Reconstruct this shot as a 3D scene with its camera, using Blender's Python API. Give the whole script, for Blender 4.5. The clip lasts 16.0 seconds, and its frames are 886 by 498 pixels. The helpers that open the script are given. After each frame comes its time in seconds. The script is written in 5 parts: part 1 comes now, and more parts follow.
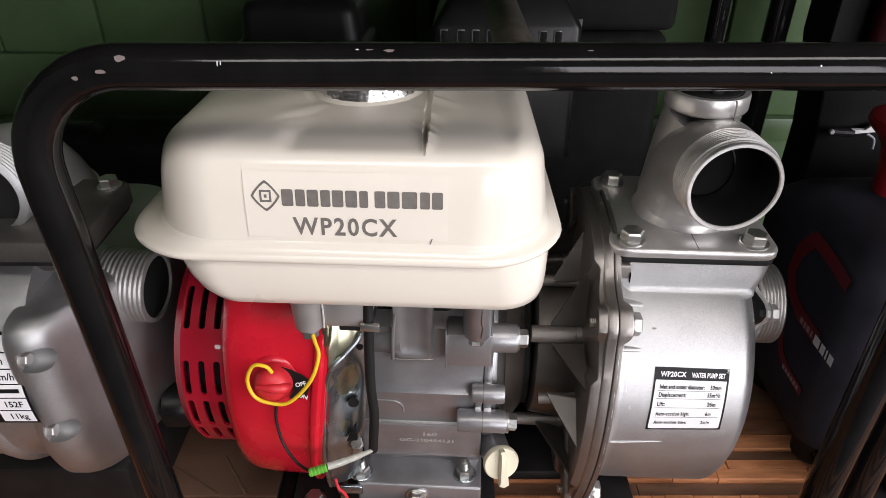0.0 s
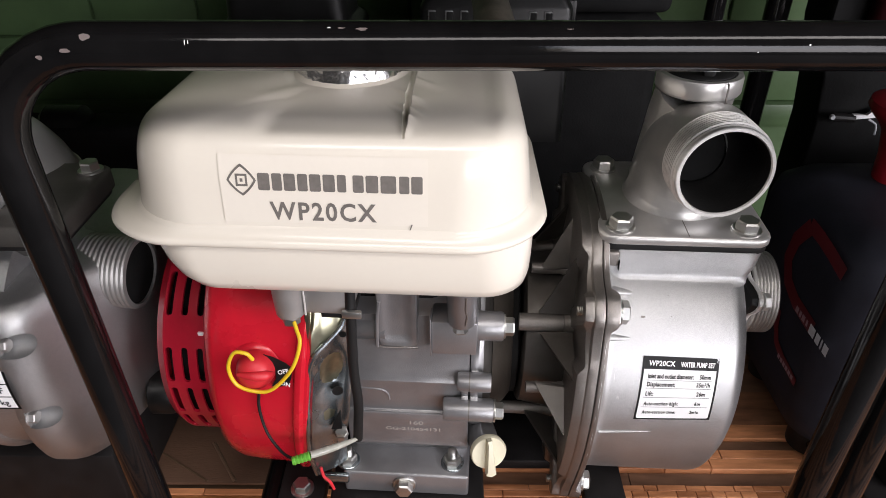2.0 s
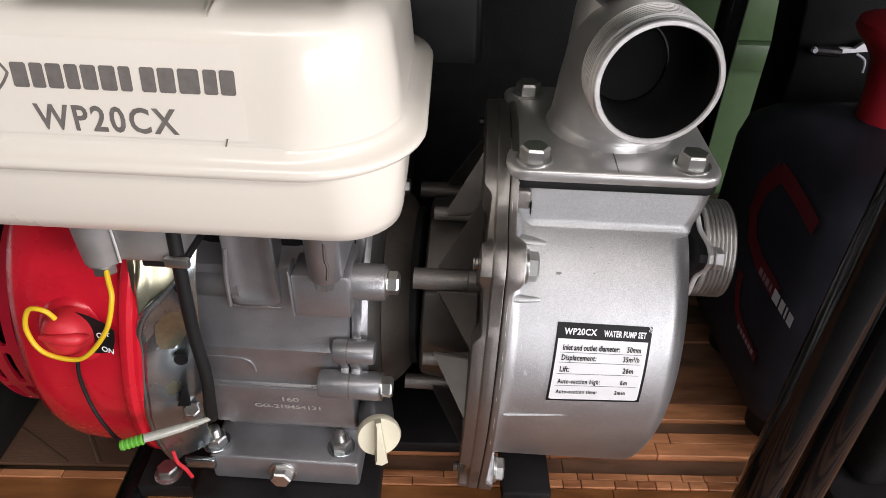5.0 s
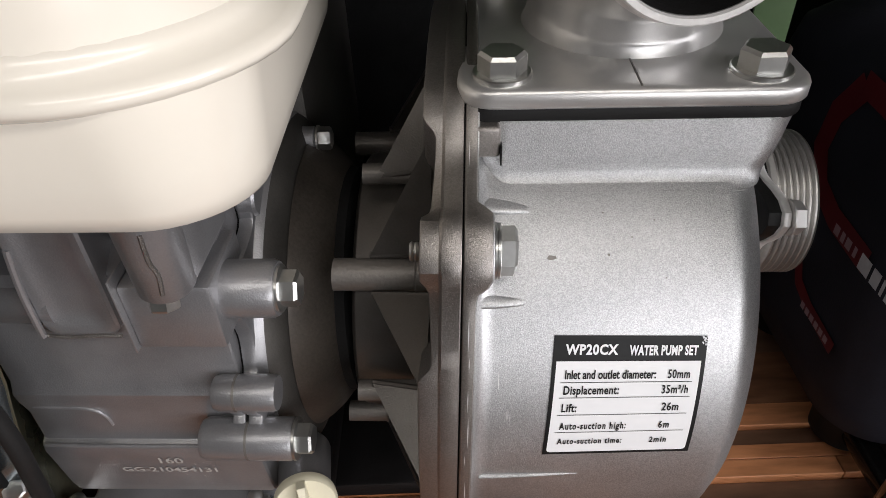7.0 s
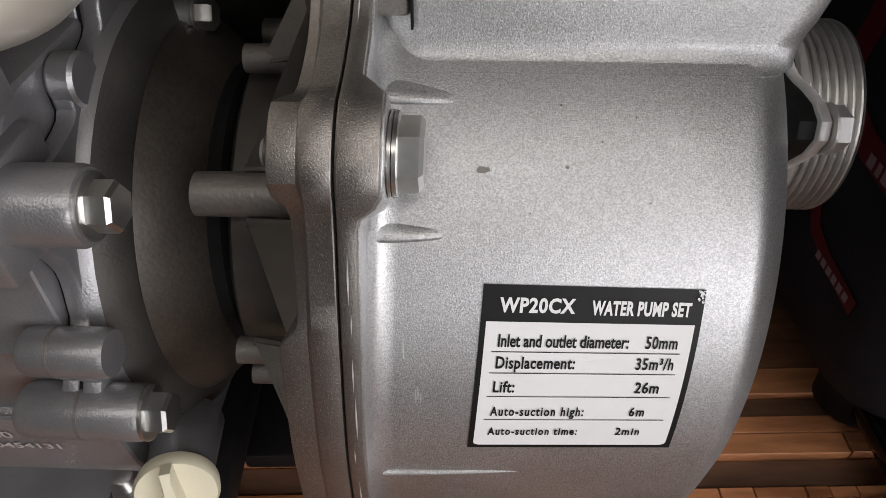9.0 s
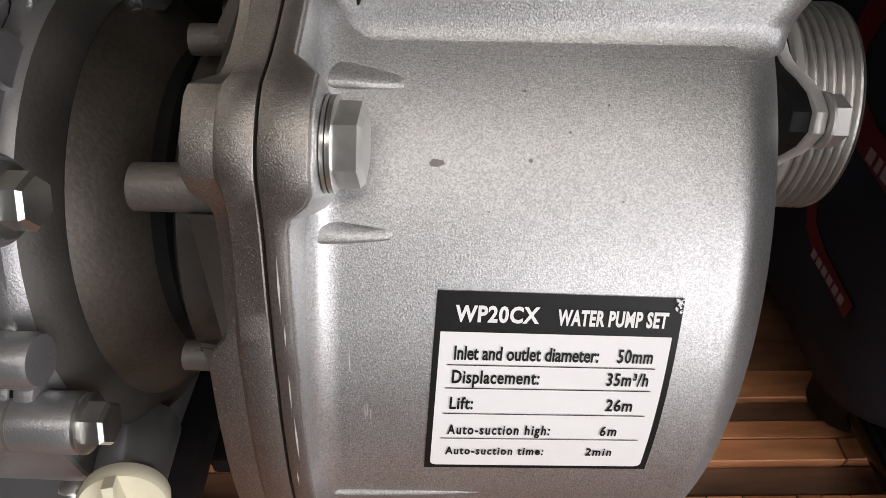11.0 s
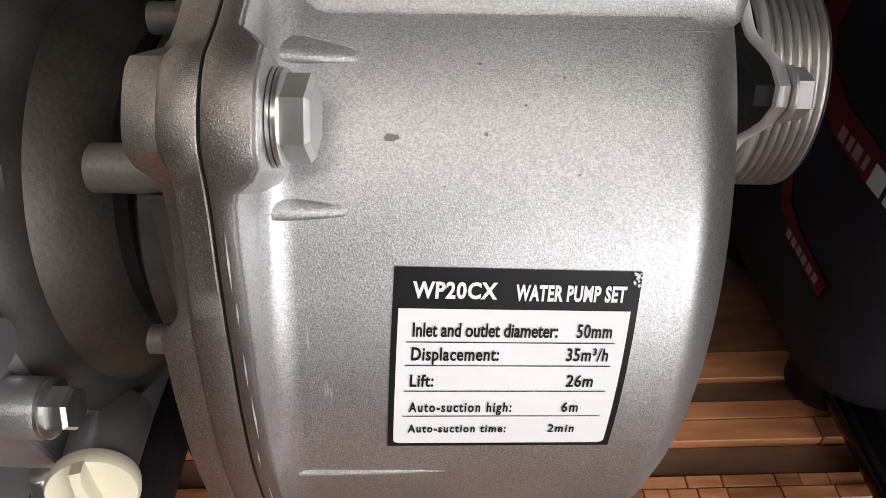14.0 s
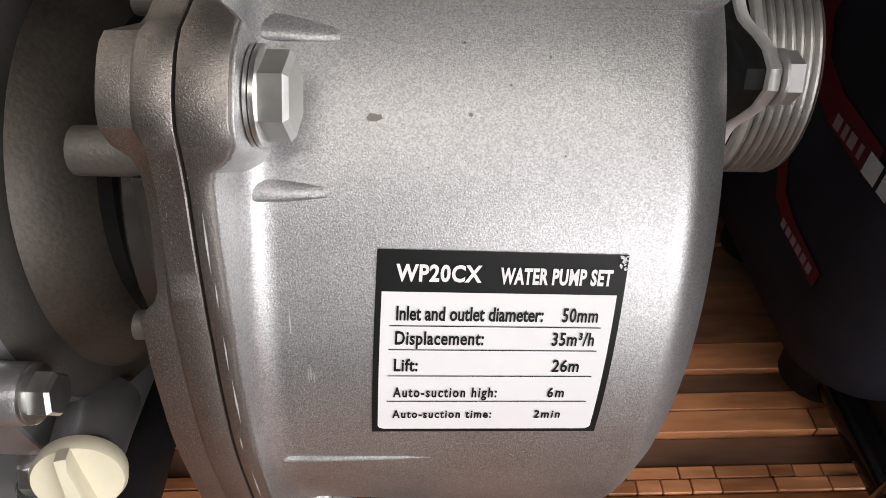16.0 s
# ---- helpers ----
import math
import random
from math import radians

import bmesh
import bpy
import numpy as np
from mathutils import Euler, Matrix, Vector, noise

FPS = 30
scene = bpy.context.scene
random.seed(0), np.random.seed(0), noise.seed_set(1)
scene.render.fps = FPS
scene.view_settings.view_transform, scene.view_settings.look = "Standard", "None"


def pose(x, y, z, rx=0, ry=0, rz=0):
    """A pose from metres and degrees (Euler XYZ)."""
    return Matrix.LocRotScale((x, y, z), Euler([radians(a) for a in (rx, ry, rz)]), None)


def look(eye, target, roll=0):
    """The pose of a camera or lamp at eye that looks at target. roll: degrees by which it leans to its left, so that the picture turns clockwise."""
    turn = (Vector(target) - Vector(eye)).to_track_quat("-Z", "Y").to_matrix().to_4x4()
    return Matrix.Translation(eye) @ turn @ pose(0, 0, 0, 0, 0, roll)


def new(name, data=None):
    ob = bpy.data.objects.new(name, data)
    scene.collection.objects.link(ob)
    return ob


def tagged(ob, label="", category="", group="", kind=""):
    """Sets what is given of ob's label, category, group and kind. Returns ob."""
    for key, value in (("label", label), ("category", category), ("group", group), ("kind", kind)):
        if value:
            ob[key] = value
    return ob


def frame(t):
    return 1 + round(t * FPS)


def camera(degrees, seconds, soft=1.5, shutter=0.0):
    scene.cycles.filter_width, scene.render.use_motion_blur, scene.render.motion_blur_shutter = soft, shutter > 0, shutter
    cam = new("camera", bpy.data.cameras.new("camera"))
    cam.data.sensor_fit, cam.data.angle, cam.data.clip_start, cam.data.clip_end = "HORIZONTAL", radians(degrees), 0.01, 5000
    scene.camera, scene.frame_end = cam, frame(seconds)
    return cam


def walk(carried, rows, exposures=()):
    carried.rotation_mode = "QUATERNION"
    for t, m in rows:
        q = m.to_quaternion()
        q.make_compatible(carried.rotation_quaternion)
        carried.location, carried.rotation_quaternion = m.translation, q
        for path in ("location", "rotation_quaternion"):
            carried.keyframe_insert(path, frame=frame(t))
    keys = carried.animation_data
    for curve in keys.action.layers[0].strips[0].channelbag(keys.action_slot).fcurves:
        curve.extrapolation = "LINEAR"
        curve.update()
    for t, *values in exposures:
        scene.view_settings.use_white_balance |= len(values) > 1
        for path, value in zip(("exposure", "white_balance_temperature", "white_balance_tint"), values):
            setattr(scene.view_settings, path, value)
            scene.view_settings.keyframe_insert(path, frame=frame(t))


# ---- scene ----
cam = camera(66.4, 16.0, soft=0.8)
METRES, EYE, TILT, LEAN, TURN = 0.36, 0.464, -32.0, 0.0, 0.0
ROWS = [
    (0.0, 0.0, 0.0, 0.0, -0.0, 0.0, -0.0),
    (0.5, 0.0031, 0.0018, 0.0001, 0.02, -0.07, 0.07),
    (1.0, 0.0094, 0.007, -0.0004, 0.17, -0.52, 0.09),
    (1.5, 0.0208, 0.0158, -0.001, 0.32, -0.89, -0.06),
    (2.0, 0.0365, 0.0224, -0.0028, 0.51, -1.03, -0.18),
    (2.5, 0.0563, 0.0311, -0.005, 0.69, -1.26, -0.45),
    (3.0, 0.0882, 0.0516, -0.0097, 1.03, -1.46, -0.96),
    (3.5, 0.1145, 0.0774, -0.0158, 1.77, -1.7, -1.02),
    (4.0, 0.1528, 0.1356, -0.0352, 0.81, -1.88, -1.49),
    (4.5, 0.1824, 0.191, -0.0403, 0.21, -2.72, -1.58),
    (5.0, 0.2099, 0.266, -0.0516, -0.05, -3.59, -1.19),
    (7.5, 0.2987, 0.6926, -0.077, -0.22, -7.56, 2.7),
    (8.0, 0.3192, 0.7474, -0.0951, -0.32, -9.08, 2.75),
    (8.5, 0.3328, 0.7781, -0.1043, -0.62, -10.1, 1.78),
    (9.0, 0.3454, 0.799, -0.1112, -0.45, -10.77, 0.76),
    (11.5, 0.3731, 0.8418, -0.1142, -0.47, -11.63, 0.37),
    (12.0, 0.3738, 0.8418, -0.1167, -0.64, -11.95, 0.52),
    (12.5, 0.3757, 0.8422, -0.1184, -0.98, -12.18, 0.47),
    (13.0, 0.3798, 0.8428, -0.12, -1.14, -12.19, 0.57),
    (13.5, 0.3858, 0.8422, -0.1216, -1.24, -12.35, 0.66),
    (14.0, 0.3897, 0.8413, -0.1217, -1.29, -12.35, 0.83),
    (14.5, 0.3934, 0.842, -0.1234, -1.32, -12.49, 0.88),
    (15.0, 0.3951, 0.8417, -0.1239, -1.32, -12.53, 0.81),
    (15.5, 0.3964, 0.8426, -0.1261, -1.22, -12.67, 0.79),
    (16.0, 0.3976, 0.8446, -0.1288, -1.31, -12.84, 0.62),
]
walk(cam, [(t, pose(0, 0, EYE, TILT, LEAN, TURN) @ pose(METRES * x, METRES * y, METRES * z, 90 + pitch, roll, yaw)) for t, x, y, z, yaw, pitch, roll in ROWS],
     [(0.0, 0.08, 6430, 12.5), (3.5, 0.05, 6430, 12.5), (5.0, -0.04, 6430, 12), (7.5, -0.30, 6480, 9), (9.0, -0.46, 6540, 9.5), (12.0, -0.09, 6630, 10), (16.0, -0.06, 6630, 10)])

# ---- world and light ----
world = bpy.data.worlds.new("world")
scene.world = world
world.use_nodes = True
sky = world.node_tree.nodes.new("ShaderNodeTexSky")
sky.sky_type, sky.sun_disc, sky.sun_elevation, sky.sun_rotation = "NISHITA", False, radians(40), radians(200)
world.node_tree.links.new(sky.outputs[0], world.node_tree.nodes["Background"].inputs[0])
world.node_tree.nodes["Background"].inputs[1].default_value = 0.10


def area(name, eye, target, w, h, watts, colour):
    lamp = bpy.data.lights.new(name, "AREA")
    lamp.shape, lamp.size, lamp.size_y, lamp.energy, lamp.color = "RECTANGLE", w, h, watts, colour
    ob = new(name, lamp)
    ob.matrix_world = look(eye, target)
    return ob


# daylight of the open shop door and the window, behind and to the right of the viewer, and the shop's tube lamp
area("door_daylight", (2.12, -1.05, 0.75), (0.05, 0.35, 0.22), 1.3, 1.3, 60, (1.0, 0.965, 0.995))
area("window_daylight", (1.00, -1.96, 0.50), (0.15, 0.35, 0.22), 1.15, 1.05, 25, (1.0, 0.97, 1.0))
area("ceiling_lamp", (0.25, -0.85, 1.7), (-0.05, 0.3, 0.2), 2.2, 0.30, 17, (1.0, 0.945, 0.90))


# ---- materials ----
def mat(name, base, rough=0.5, metal=0.0, vary=0.12, scale=30.0, bump=0.0, bump_scale=400.0, coat=0.0, tint=None, rough_vary=0.08, stretch=None, emit=0.0, spec=0.5, grain=0.3):
    m = bpy.data.materials.new(name)
    m.use_nodes = True
    nt = m.node_tree
    b = nt.nodes["Principled BSDF"]
    b.inputs["Metallic"].default_value = metal
    b.inputs["Coat Weight"].default_value = coat
    b.inputs["Coat Roughness"].default_value = 0.08
    b.inputs["Specular IOR Level"].default_value = spec
    tc = nt.nodes.new("ShaderNodeTexCoord")
    mp = nt.nodes.new("ShaderNodeMapping")
    if stretch:
        mp.inputs["Scale"].default_value = stretch
    nt.links.new(tc.outputs["Object"], mp.inputs[0])
    n1 = nt.nodes.new("ShaderNodeTexNoise")
    n1.inputs["Scale"].default_value, n1.inputs["Detail"].default_value = scale, 5
    nt.links.new(mp.outputs[0], n1.inputs["Vector"])
    n2 = nt.nodes.new("ShaderNodeTexNoise")
    n2.inputs["Scale"].default_value, n2.inputs["Detail"].default_value = bump_scale, 2
    nt.links.new(mp.outputs[0], n2.inputs["Vector"])
    avg = nt.nodes.new("ShaderNodeMath")
    avg.operation = "MULTIPLY_ADD"
    avg.inputs[1].default_value = grain
    nt.links.new(n2.outputs["Fac"], avg.inputs[0])
    nt.links.new(n1.outputs["Fac"], avg.inputs[2])
    ramp = nt.nodes.new("ShaderNodeValToRGB")
    dark = [max(0, c * (1 - vary)) for c in (tint or base)]
    light = [min(1, c * (1 + vary)) for c in base]
    ramp.color_ramp.elements[0].position, ramp.color_ramp.elements[0].color = 0.30 + 0.40 * grain, (*dark, 1)
    ramp.color_ramp.elements[1].position, ramp.color_ramp.elements[1].color = min(1.0, 0.70 + 0.60 * grain), (*light, 1)
    nt.links.new(avg.outputs[0], ramp.inputs[0])
    nt.links.new(ramp.outputs[0], b.inputs["Base Color"])
    mr = nt.nodes.new("ShaderNodeMapRange")
    mr.inputs["To Min"].default_value, mr.inputs["To Max"].default_value = max(0.02, rough - rough_vary), min(1, rough + rough_vary)
    nt.links.new(n1.outputs["Fac"], mr.inputs[0])
    nt.links.new(mr.outputs[0], b.inputs["Roughness"])
    if bump:
        bp = nt.nodes.new("ShaderNodeBump")
        bp.inputs["Strength"].default_value, bp.inputs["Distance"].default_value = 1.0, bump
        nt.links.new(n2.outputs["Fac"], bp.inputs["Height"])
        nt.links.new(bp.outputs[0], b.inputs["Normal"])
    if emit:
        b.inputs["Emission Strength"].default_value = emit
        nt.links.new(ramp.outputs[0], b.inputs["Emission Color"])
    return m


def flaked(name, base, rough, cell=3400.0, spread=0.30, relief=0.00003, relief_scale=3200):
    """Metallic paint: every flake has its own shade, gloss and slight tilt."""
    m = mat(name, base, rough, 0.93, 0.06, 45, relief, relief_scale, rough_vary=0.05, grain=0.2)
    nt = m.node_tree
    b = nt.nodes["Principled BSDF"]
    tc = [n for n in nt.nodes if n.type == "TEX_COORD"][0]
    cells = nt.nodes.new("ShaderNodeTexVoronoi")
    cells.inputs["Scale"].default_value = cell
    nt.links.new(tc.outputs["Object"], cells.inputs["Vector"])
    sep = nt.nodes.new("ShaderNodeSeparateColor")
    nt.links.new(cells.outputs["Color"], sep.inputs[0])
    shade = nt.nodes.new("ShaderNodeMapRange")
    shade.inputs["To Min"].default_value, shade.inputs["To Max"].default_value = 1 - spread, 1 + spread
    nt.links.new(sep.outputs[0], shade.inputs[0])
    mul = nt.nodes.new("ShaderNodeVectorMath")
    mul.operation = "SCALE"
    old = b.inputs["Base Color"].links[0].from_socket
    nt.links.new(old, mul.inputs[0])
    nt.links.new(shade.outputs[0], mul.inputs["Scale"])
    nt.links.new(mul.outputs[0], b.inputs["Base Color"])
    bump = b.inputs["Normal"].links[0].from_node
    grain = nt.nodes.new("ShaderNodeBump")
    grain.inputs["Strength"].default_value, grain.inputs["Distance"].default_value = 1.0, 0.00004
    nt.links.new(sep.outputs[1], grain.inputs["Height"])
    nt.links.new(bump.outputs[0], grain.inputs["Normal"])
    nt.links.new(grain.outputs[0], b.inputs["Normal"])
    return m


SILVER = flaked("silver paint", (0.47, 0.472, 0.472), 0.42, 3600, 0.22, 0.00010, 2700)
SATIN = mat("satin silver paint", (0.60, 0.59, 0.575), 0.34, 0.72, 0.08, 60, 0.00003, 2400)
SILVER_DULL = mat("dull cast silver", (0.42, 0.41, 0.40), 0.46, 0.7, 0.15, 50, 0.00008, 2200)
CAST = mat("cast aluminium", (0.32, 0.318, 0.325), 0.37, 0.72, 0.16, 40, 0.00010, 1600)
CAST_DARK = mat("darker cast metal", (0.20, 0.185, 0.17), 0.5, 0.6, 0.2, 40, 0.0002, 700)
RAW = flaked("raw machined aluminium", (0.295, 0.275, 0.257), 0.40, 2600, 0.12, 0.00008)
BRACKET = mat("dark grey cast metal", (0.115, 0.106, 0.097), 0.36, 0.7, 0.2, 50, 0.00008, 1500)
RAW_BRIGHT = mat("bright raw aluminium", (0.76, 0.75, 0.73), 0.42, 0.45, 0.1, 200, 0.0001, 900)
ZINC = mat("zinc plated steel", (0.54, 0.54, 0.52), 0.31, 0.95, 0.12, 80, 0.00005, 500)
ZINC_YELLOW = mat("yellow zinc plated steel", (0.36, 0.345, 0.24), 0.28, 0.95, 0.25, 25, 0, 300, tint=(0.27, 0.29, 0.24))
ZINC_BLUE = mat("bluish zinc plated steel", (0.31, 0.345, 0.36), 0.26, 0.95, 0.08, 30, 0.00003, 300)
IVORY = mat("ivory paint", (0.79, 0.735, 0.635), 0.28, 0.0, 0.015, 18, 0, 300, coat=0.5, rough_vary=0.02)
RED = mat("red paint", (0.54, 0.010, 0.024), 0.27, 0.0, 0.10, 25, 0.00004, 260, coat=0.4)
# darker copy of the red, for the starter drum in the tank's shade
RED_SHADED = mat("shaded red paint", (0.34, 0.008, 0.022), 0.3, 0.0, 0.12, 25, 0.00004, 260, coat=0.3)
RED_PLASTIC = mat("red plastic", (0.55, 0.02, 0.03), 0.45, 0.0, 0.08, 40, 0.00003, 600)
BLACK = mat("black gloss paint", (0.006, 0.0058, 0.006), 0.09, 0.0, 0.3, 35, 0.00005, 160, spec=0.30, rough_vary=0.03)
BLACK_MATT = mat("matt black metal", (0.010, 0.009, 0.009), 0.5, 0.0, 0.3, 60, 0.0001, 900, spec=0.25)
RUBBER = mat("black rubber", (0.009, 0.009, 0.009), 0.55, 0.0, 0.2, 60, 0.00008, 800, spec=0.3)
# pipe bores: the shade inside is put into the colour
BORE = mat("bore darkened for shade", (0.013, 0.0125, 0.0125), 0.6, 0.3, 0.2, 60, 0.0003, 500)
# near black: shade of recesses and gaps as colour, also plain black bodies
CAVITY = mat("near black for shaded recesses and black bodies", (0.009, 0.009, 0.009), 0.75, 0.0, 0.3, 50, 0.0002, 500, spec=0.12)
CREAM = mat("cream plastic", (0.70, 0.66, 0.50), 0.4, 0.0, 0.05, 60, 0.00003, 500)
YELLOW = mat("yellow cable", (0.75, 0.50, 0.02), 0.4, 0.0, 0.05, 60)
GREEN_CLIP = mat("green clear plastic", (0.13, 0.42, 0.05), 0.3, 0.0, 0.1, 200)
CLEAR_SLEEVE = mat("milky sleeve", (0.36, 0.36, 0.31), 0.25, 0.0, 0.15, 200)
FOIL = mat("crumpled foil", (0.80, 0.80, 0.80), 0.24, 1.0, 0.05, 100, 0.0012, 130)
INK = mat("grey ink", (0.16, 0.145, 0.13), 0.5, 0.0, 0.15, 300)
INK_BLACK = mat("black print", (0.008, 0.008, 0.008), 0.45, 0.0, 0.2, 100, spec=0.25)
WHITE_PRINT = mat("white print", (0.80, 0.80, 0.80), 0.4, 0.0, 0.02, 100)
STICKER_CLEAR = mat("pale sticker film", (0.80, 0.745, 0.65), 0.36, 0.0, 0.02, 30, coat=0.3)
PALE_PRINT = mat("pale engraved marks", (0.46, 0.45, 0.43), 0.5, 0.3, 0.1, 300)
SLOT_EDGE = mat("grey steel rim", (0.20, 0.20, 0.20), 0.3, 0.5, 0.2, 100)
PRIMER = mat("bare grey primer", (0.19, 0.155, 0.145), 0.6, 0.0, 0.15, 300)
NAVY = mat("dark navy plastic", (0.016, 0.0165, 0.023), 0.6, 0.0, 0.25, 40, 0.0001, 900, spec=0.16)
GREY_PRINT = mat("grey print", (0.48, 0.49, 0.52), 0.5, 0.0, 0.1, 200)
SMOKY_BLACK = mat("black plastic", (0.008, 0.008, 0.008), 0.36, 0.0, 0.2, 60, 0.00005, 700, spec=0.28)
RUSTY = mat("worn brownish black tube", (0.050, 0.043, 0.034), 0.6, 0.0, 0.5, 120, 0.0002, 700, tint=(0.022, 0.018, 0.014))
GREEN = mat("green wall paint", (0.10, 0.170, 0.072), 0.45, 0.0, 0.25, 9, 0.0004, 60)
PLASTER = mat("shop wall plaster", (0.11, 0.105, 0.10), 0.8, 0.0, 0.1, 4, 0.002, 30)
CONCRETE = mat("concrete", (0.07, 0.066, 0.063), 0.8, 0.0, 0.2, 6, 0.002, 60)
SHELFWOOD = mat("dark shelf board", (0.10, 0.06, 0.035), 0.5, 0.0, 0.3, 12, 0.0004, 60, stretch=(1, 12, 12))
RAW_GREY = mat("grey machined aluminium", (0.40, 0.39, 0.37), 0.36, 0.85, 0.12, 200, 0.0001, 900)
# cast metal whose colour is lowered where little light reaches
PLATE = mat("cast metal darkened for shade", (0.080, 0.075, 0.068), 0.55, 0.5, 0.25, 40, 0.0001, 900)
CARD = mat("brown cardboard", (0.100, 0.053, 0.031), 0.55, 0.0, 0.10, 14, 0.0003, 200, stretch=(1, 5, 5))

CARD_EDGE = mat("pale worn cardboard", (0.17, 0.105, 0.068), 0.7, 0.0, 0.2, 60, 0.0002, 400)


def wood(name, dark, light, rough=0.38, apart=0.30):
    m = bpy.data.materials.new(name)
    m.use_nodes = True
    nt = m.node_tree
    b = nt.nodes["Principled BSDF"]
    tc, mp, info = nt.nodes.new("ShaderNodeTexCoord"), nt.nodes.new("ShaderNodeMapping"), nt.nodes.new("ShaderNodeObjectInfo")
    mp.inputs["Scale"].default_value = (9, 45, 45)
    nt.links.new(tc.outputs["Object"], mp.inputs[0])
    off = nt.nodes.new("ShaderNodeVectorMath")
    off.operation = "ADD"
    nt.links.new(mp.outputs[0], off.inputs[0])
    mul = nt.nodes.new("ShaderNodeMath")
    mul.operation = "MULTIPLY"
    mul.inputs[1].default_value = 50
    nt.links.new(info.outputs["Random"], mul.inputs[0])
    nt.links.new(mul.outputs[0], off.inputs[1])
    n = nt.nodes.new("ShaderNodeTexNoise")
    n.inputs["Scale"].default_value, n.inputs["Detail"].default_value = 3.0, 6
    nt.links.new(off.outputs[0], n.inputs["Vector"])
    mixf = nt.nodes.new("ShaderNodeMath")
    mixf.operation = "MULTIPLY_ADD"
    mixf.inputs[1].default_value = apart
    nt.links.new(info.outputs["Random"], mixf.inputs[0])
    sub = nt.nodes.new("ShaderNodeMath")
    sub.operation = "MULTIPLY"
    sub.inputs[1].default_value = 1.36 - apart
    nt.links.new(n.outputs["Fac"], sub.inputs[0])
    nt.links.new(sub.outputs[0], mixf.inputs[2])
    ramp = nt.nodes.new("ShaderNodeValToRGB")
    ramp.color_ramp.elements[0].position, ramp.color_ramp.elements[0].color = 0.36, (*dark, 1)
    ramp.color_ramp.elements[1].position, ramp.color_ramp.elements[1].color = 0.94, (*light, 1)
    nt.links.new(mixf.outputs[0], ramp.inputs[0])
    nt.links.new(ramp.outputs[0], b.inputs["Base Color"])
    b.inputs["Roughness"].default_value = rough
    bp = nt.nodes.new("ShaderNodeBump")
    bp.inputs["Distance"].default_value = 0.0004
    nt.links.new(n.outputs["Fac"], bp.inputs["Height"])
    nt.links.new(bp.outputs[0], b.inputs["Normal"])
    return m


WOOD = wood("reddish wood strip", (0.25, 0.088, 0.034), (0.78, 0.34, 0.155))
WOOD_WARM = wood("orange wood board", (0.16, 0.058, 0.018), (0.40, 0.165, 0.055))
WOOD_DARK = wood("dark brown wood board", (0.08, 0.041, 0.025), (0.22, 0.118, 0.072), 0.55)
WOOD_DULL = wood("dull brown wood board", (0.11, 0.047, 0.024), (0.34, 0.155, 0.080), 0.5)


# ---- mesh helpers ----
def mesh_of(name, bm, material, angle=35):
    bmesh.ops.recalc_face_normals(bm, faces=bm.faces)
    me = bpy.data.meshes.new(name)
    bm.to_mesh(me)
    bm.free()
    me.materials.append(material)
    me.shade_smooth()
    me.set_sharp_from_angle(angle=radians(angle))
    return me


def thing(name, place, label, category, group="", kind=""):
    ob = new(name)
    ob.location = place
    ob.empty_display_size = 0.02
    return tagged(ob, label, category, group, kind)


def part(name, bm, material, parent, label="", angle=35):
    """Links a bmesh given in world metres as one mesh under a thing or a part."""
    ob = new(name, mesh_of(name, bm, material, angle))
    root = parent
    shift = Vector(parent.location)
    while root.parent:
        root = root.parent
        shift += Vector(root.location)
    ob.data.transform(Matrix.Translation(-shift))
    ob.parent = parent
    return tagged(ob, label)


def solid(name, bm, material, label="", category="", kind="structure", angle=35):
    return tagged(new(name, mesh_of(name, bm, material, angle)), label, category, "", kind)


def loft(bm, rings, close=True, cap=True):
    rows = [[bm.verts.new(p) for p in r] for r in rings]
    n = len(rows[0])
    for a, b in zip(rows, rows[1:]):
        for i in range(n if close else n - 1):
            j = (i + 1) % n
            bm.faces.new((a[i], a[j], b[j], b[i]))
    if cap:
        bm.faces.new(rows[0][::-1])
        bm.faces.new(rows[-1])
    return bm


def circle(c, u, v, r, n=32, r2=None):
    c, u, v = Vector(c), Vector(u), Vector(v)
    return [c + u * (r * math.cos(2 * math.pi * i / n)) + v * ((r2 or r) * math.sin(2 * math.pi * i / n)) for i in range(n)]


AXES = {"x": ((0, 1, 0), (0, 0, 1), (1, 0, 0)), "y": ((1, 0, 0), (0, 0, 1), (0, 1, 0)), "z": ((1, 0, 0), (0, 1, 0), (0, 0, 1))}


def lathe(axis, centre, profile, n=48, bm=None, cap=True):
    """profile: (place along the axis, radius) from the centre."""
    bm = bm or bmesh.new()
    u, v, w = AXES[axis]
    return loft(bm, [circle(Vector(centre) + Vector(w) * h, u, v, max(r, 0.0002), n) for h, r in profile], cap=cap)


def frame_of(d):
    d = Vector(d).normalized()
    u = d.cross(Vector((0, 0, 1)))
    u = u.normalized() if u.length > 1e-4 else Vector((1, 0, 0))
    return u, u.cross(d).normalized(), d


def lathe_dir(origin, d, profile, n=32, bm=None, cap=True):
    bm = bm or bmesh.new()
    u, v, w = frame_of(d)
    return loft(bm, [circle(Vector(origin) + w * h, u, v, max(r, 0.0002), n) for h, r in profile], cap=cap)


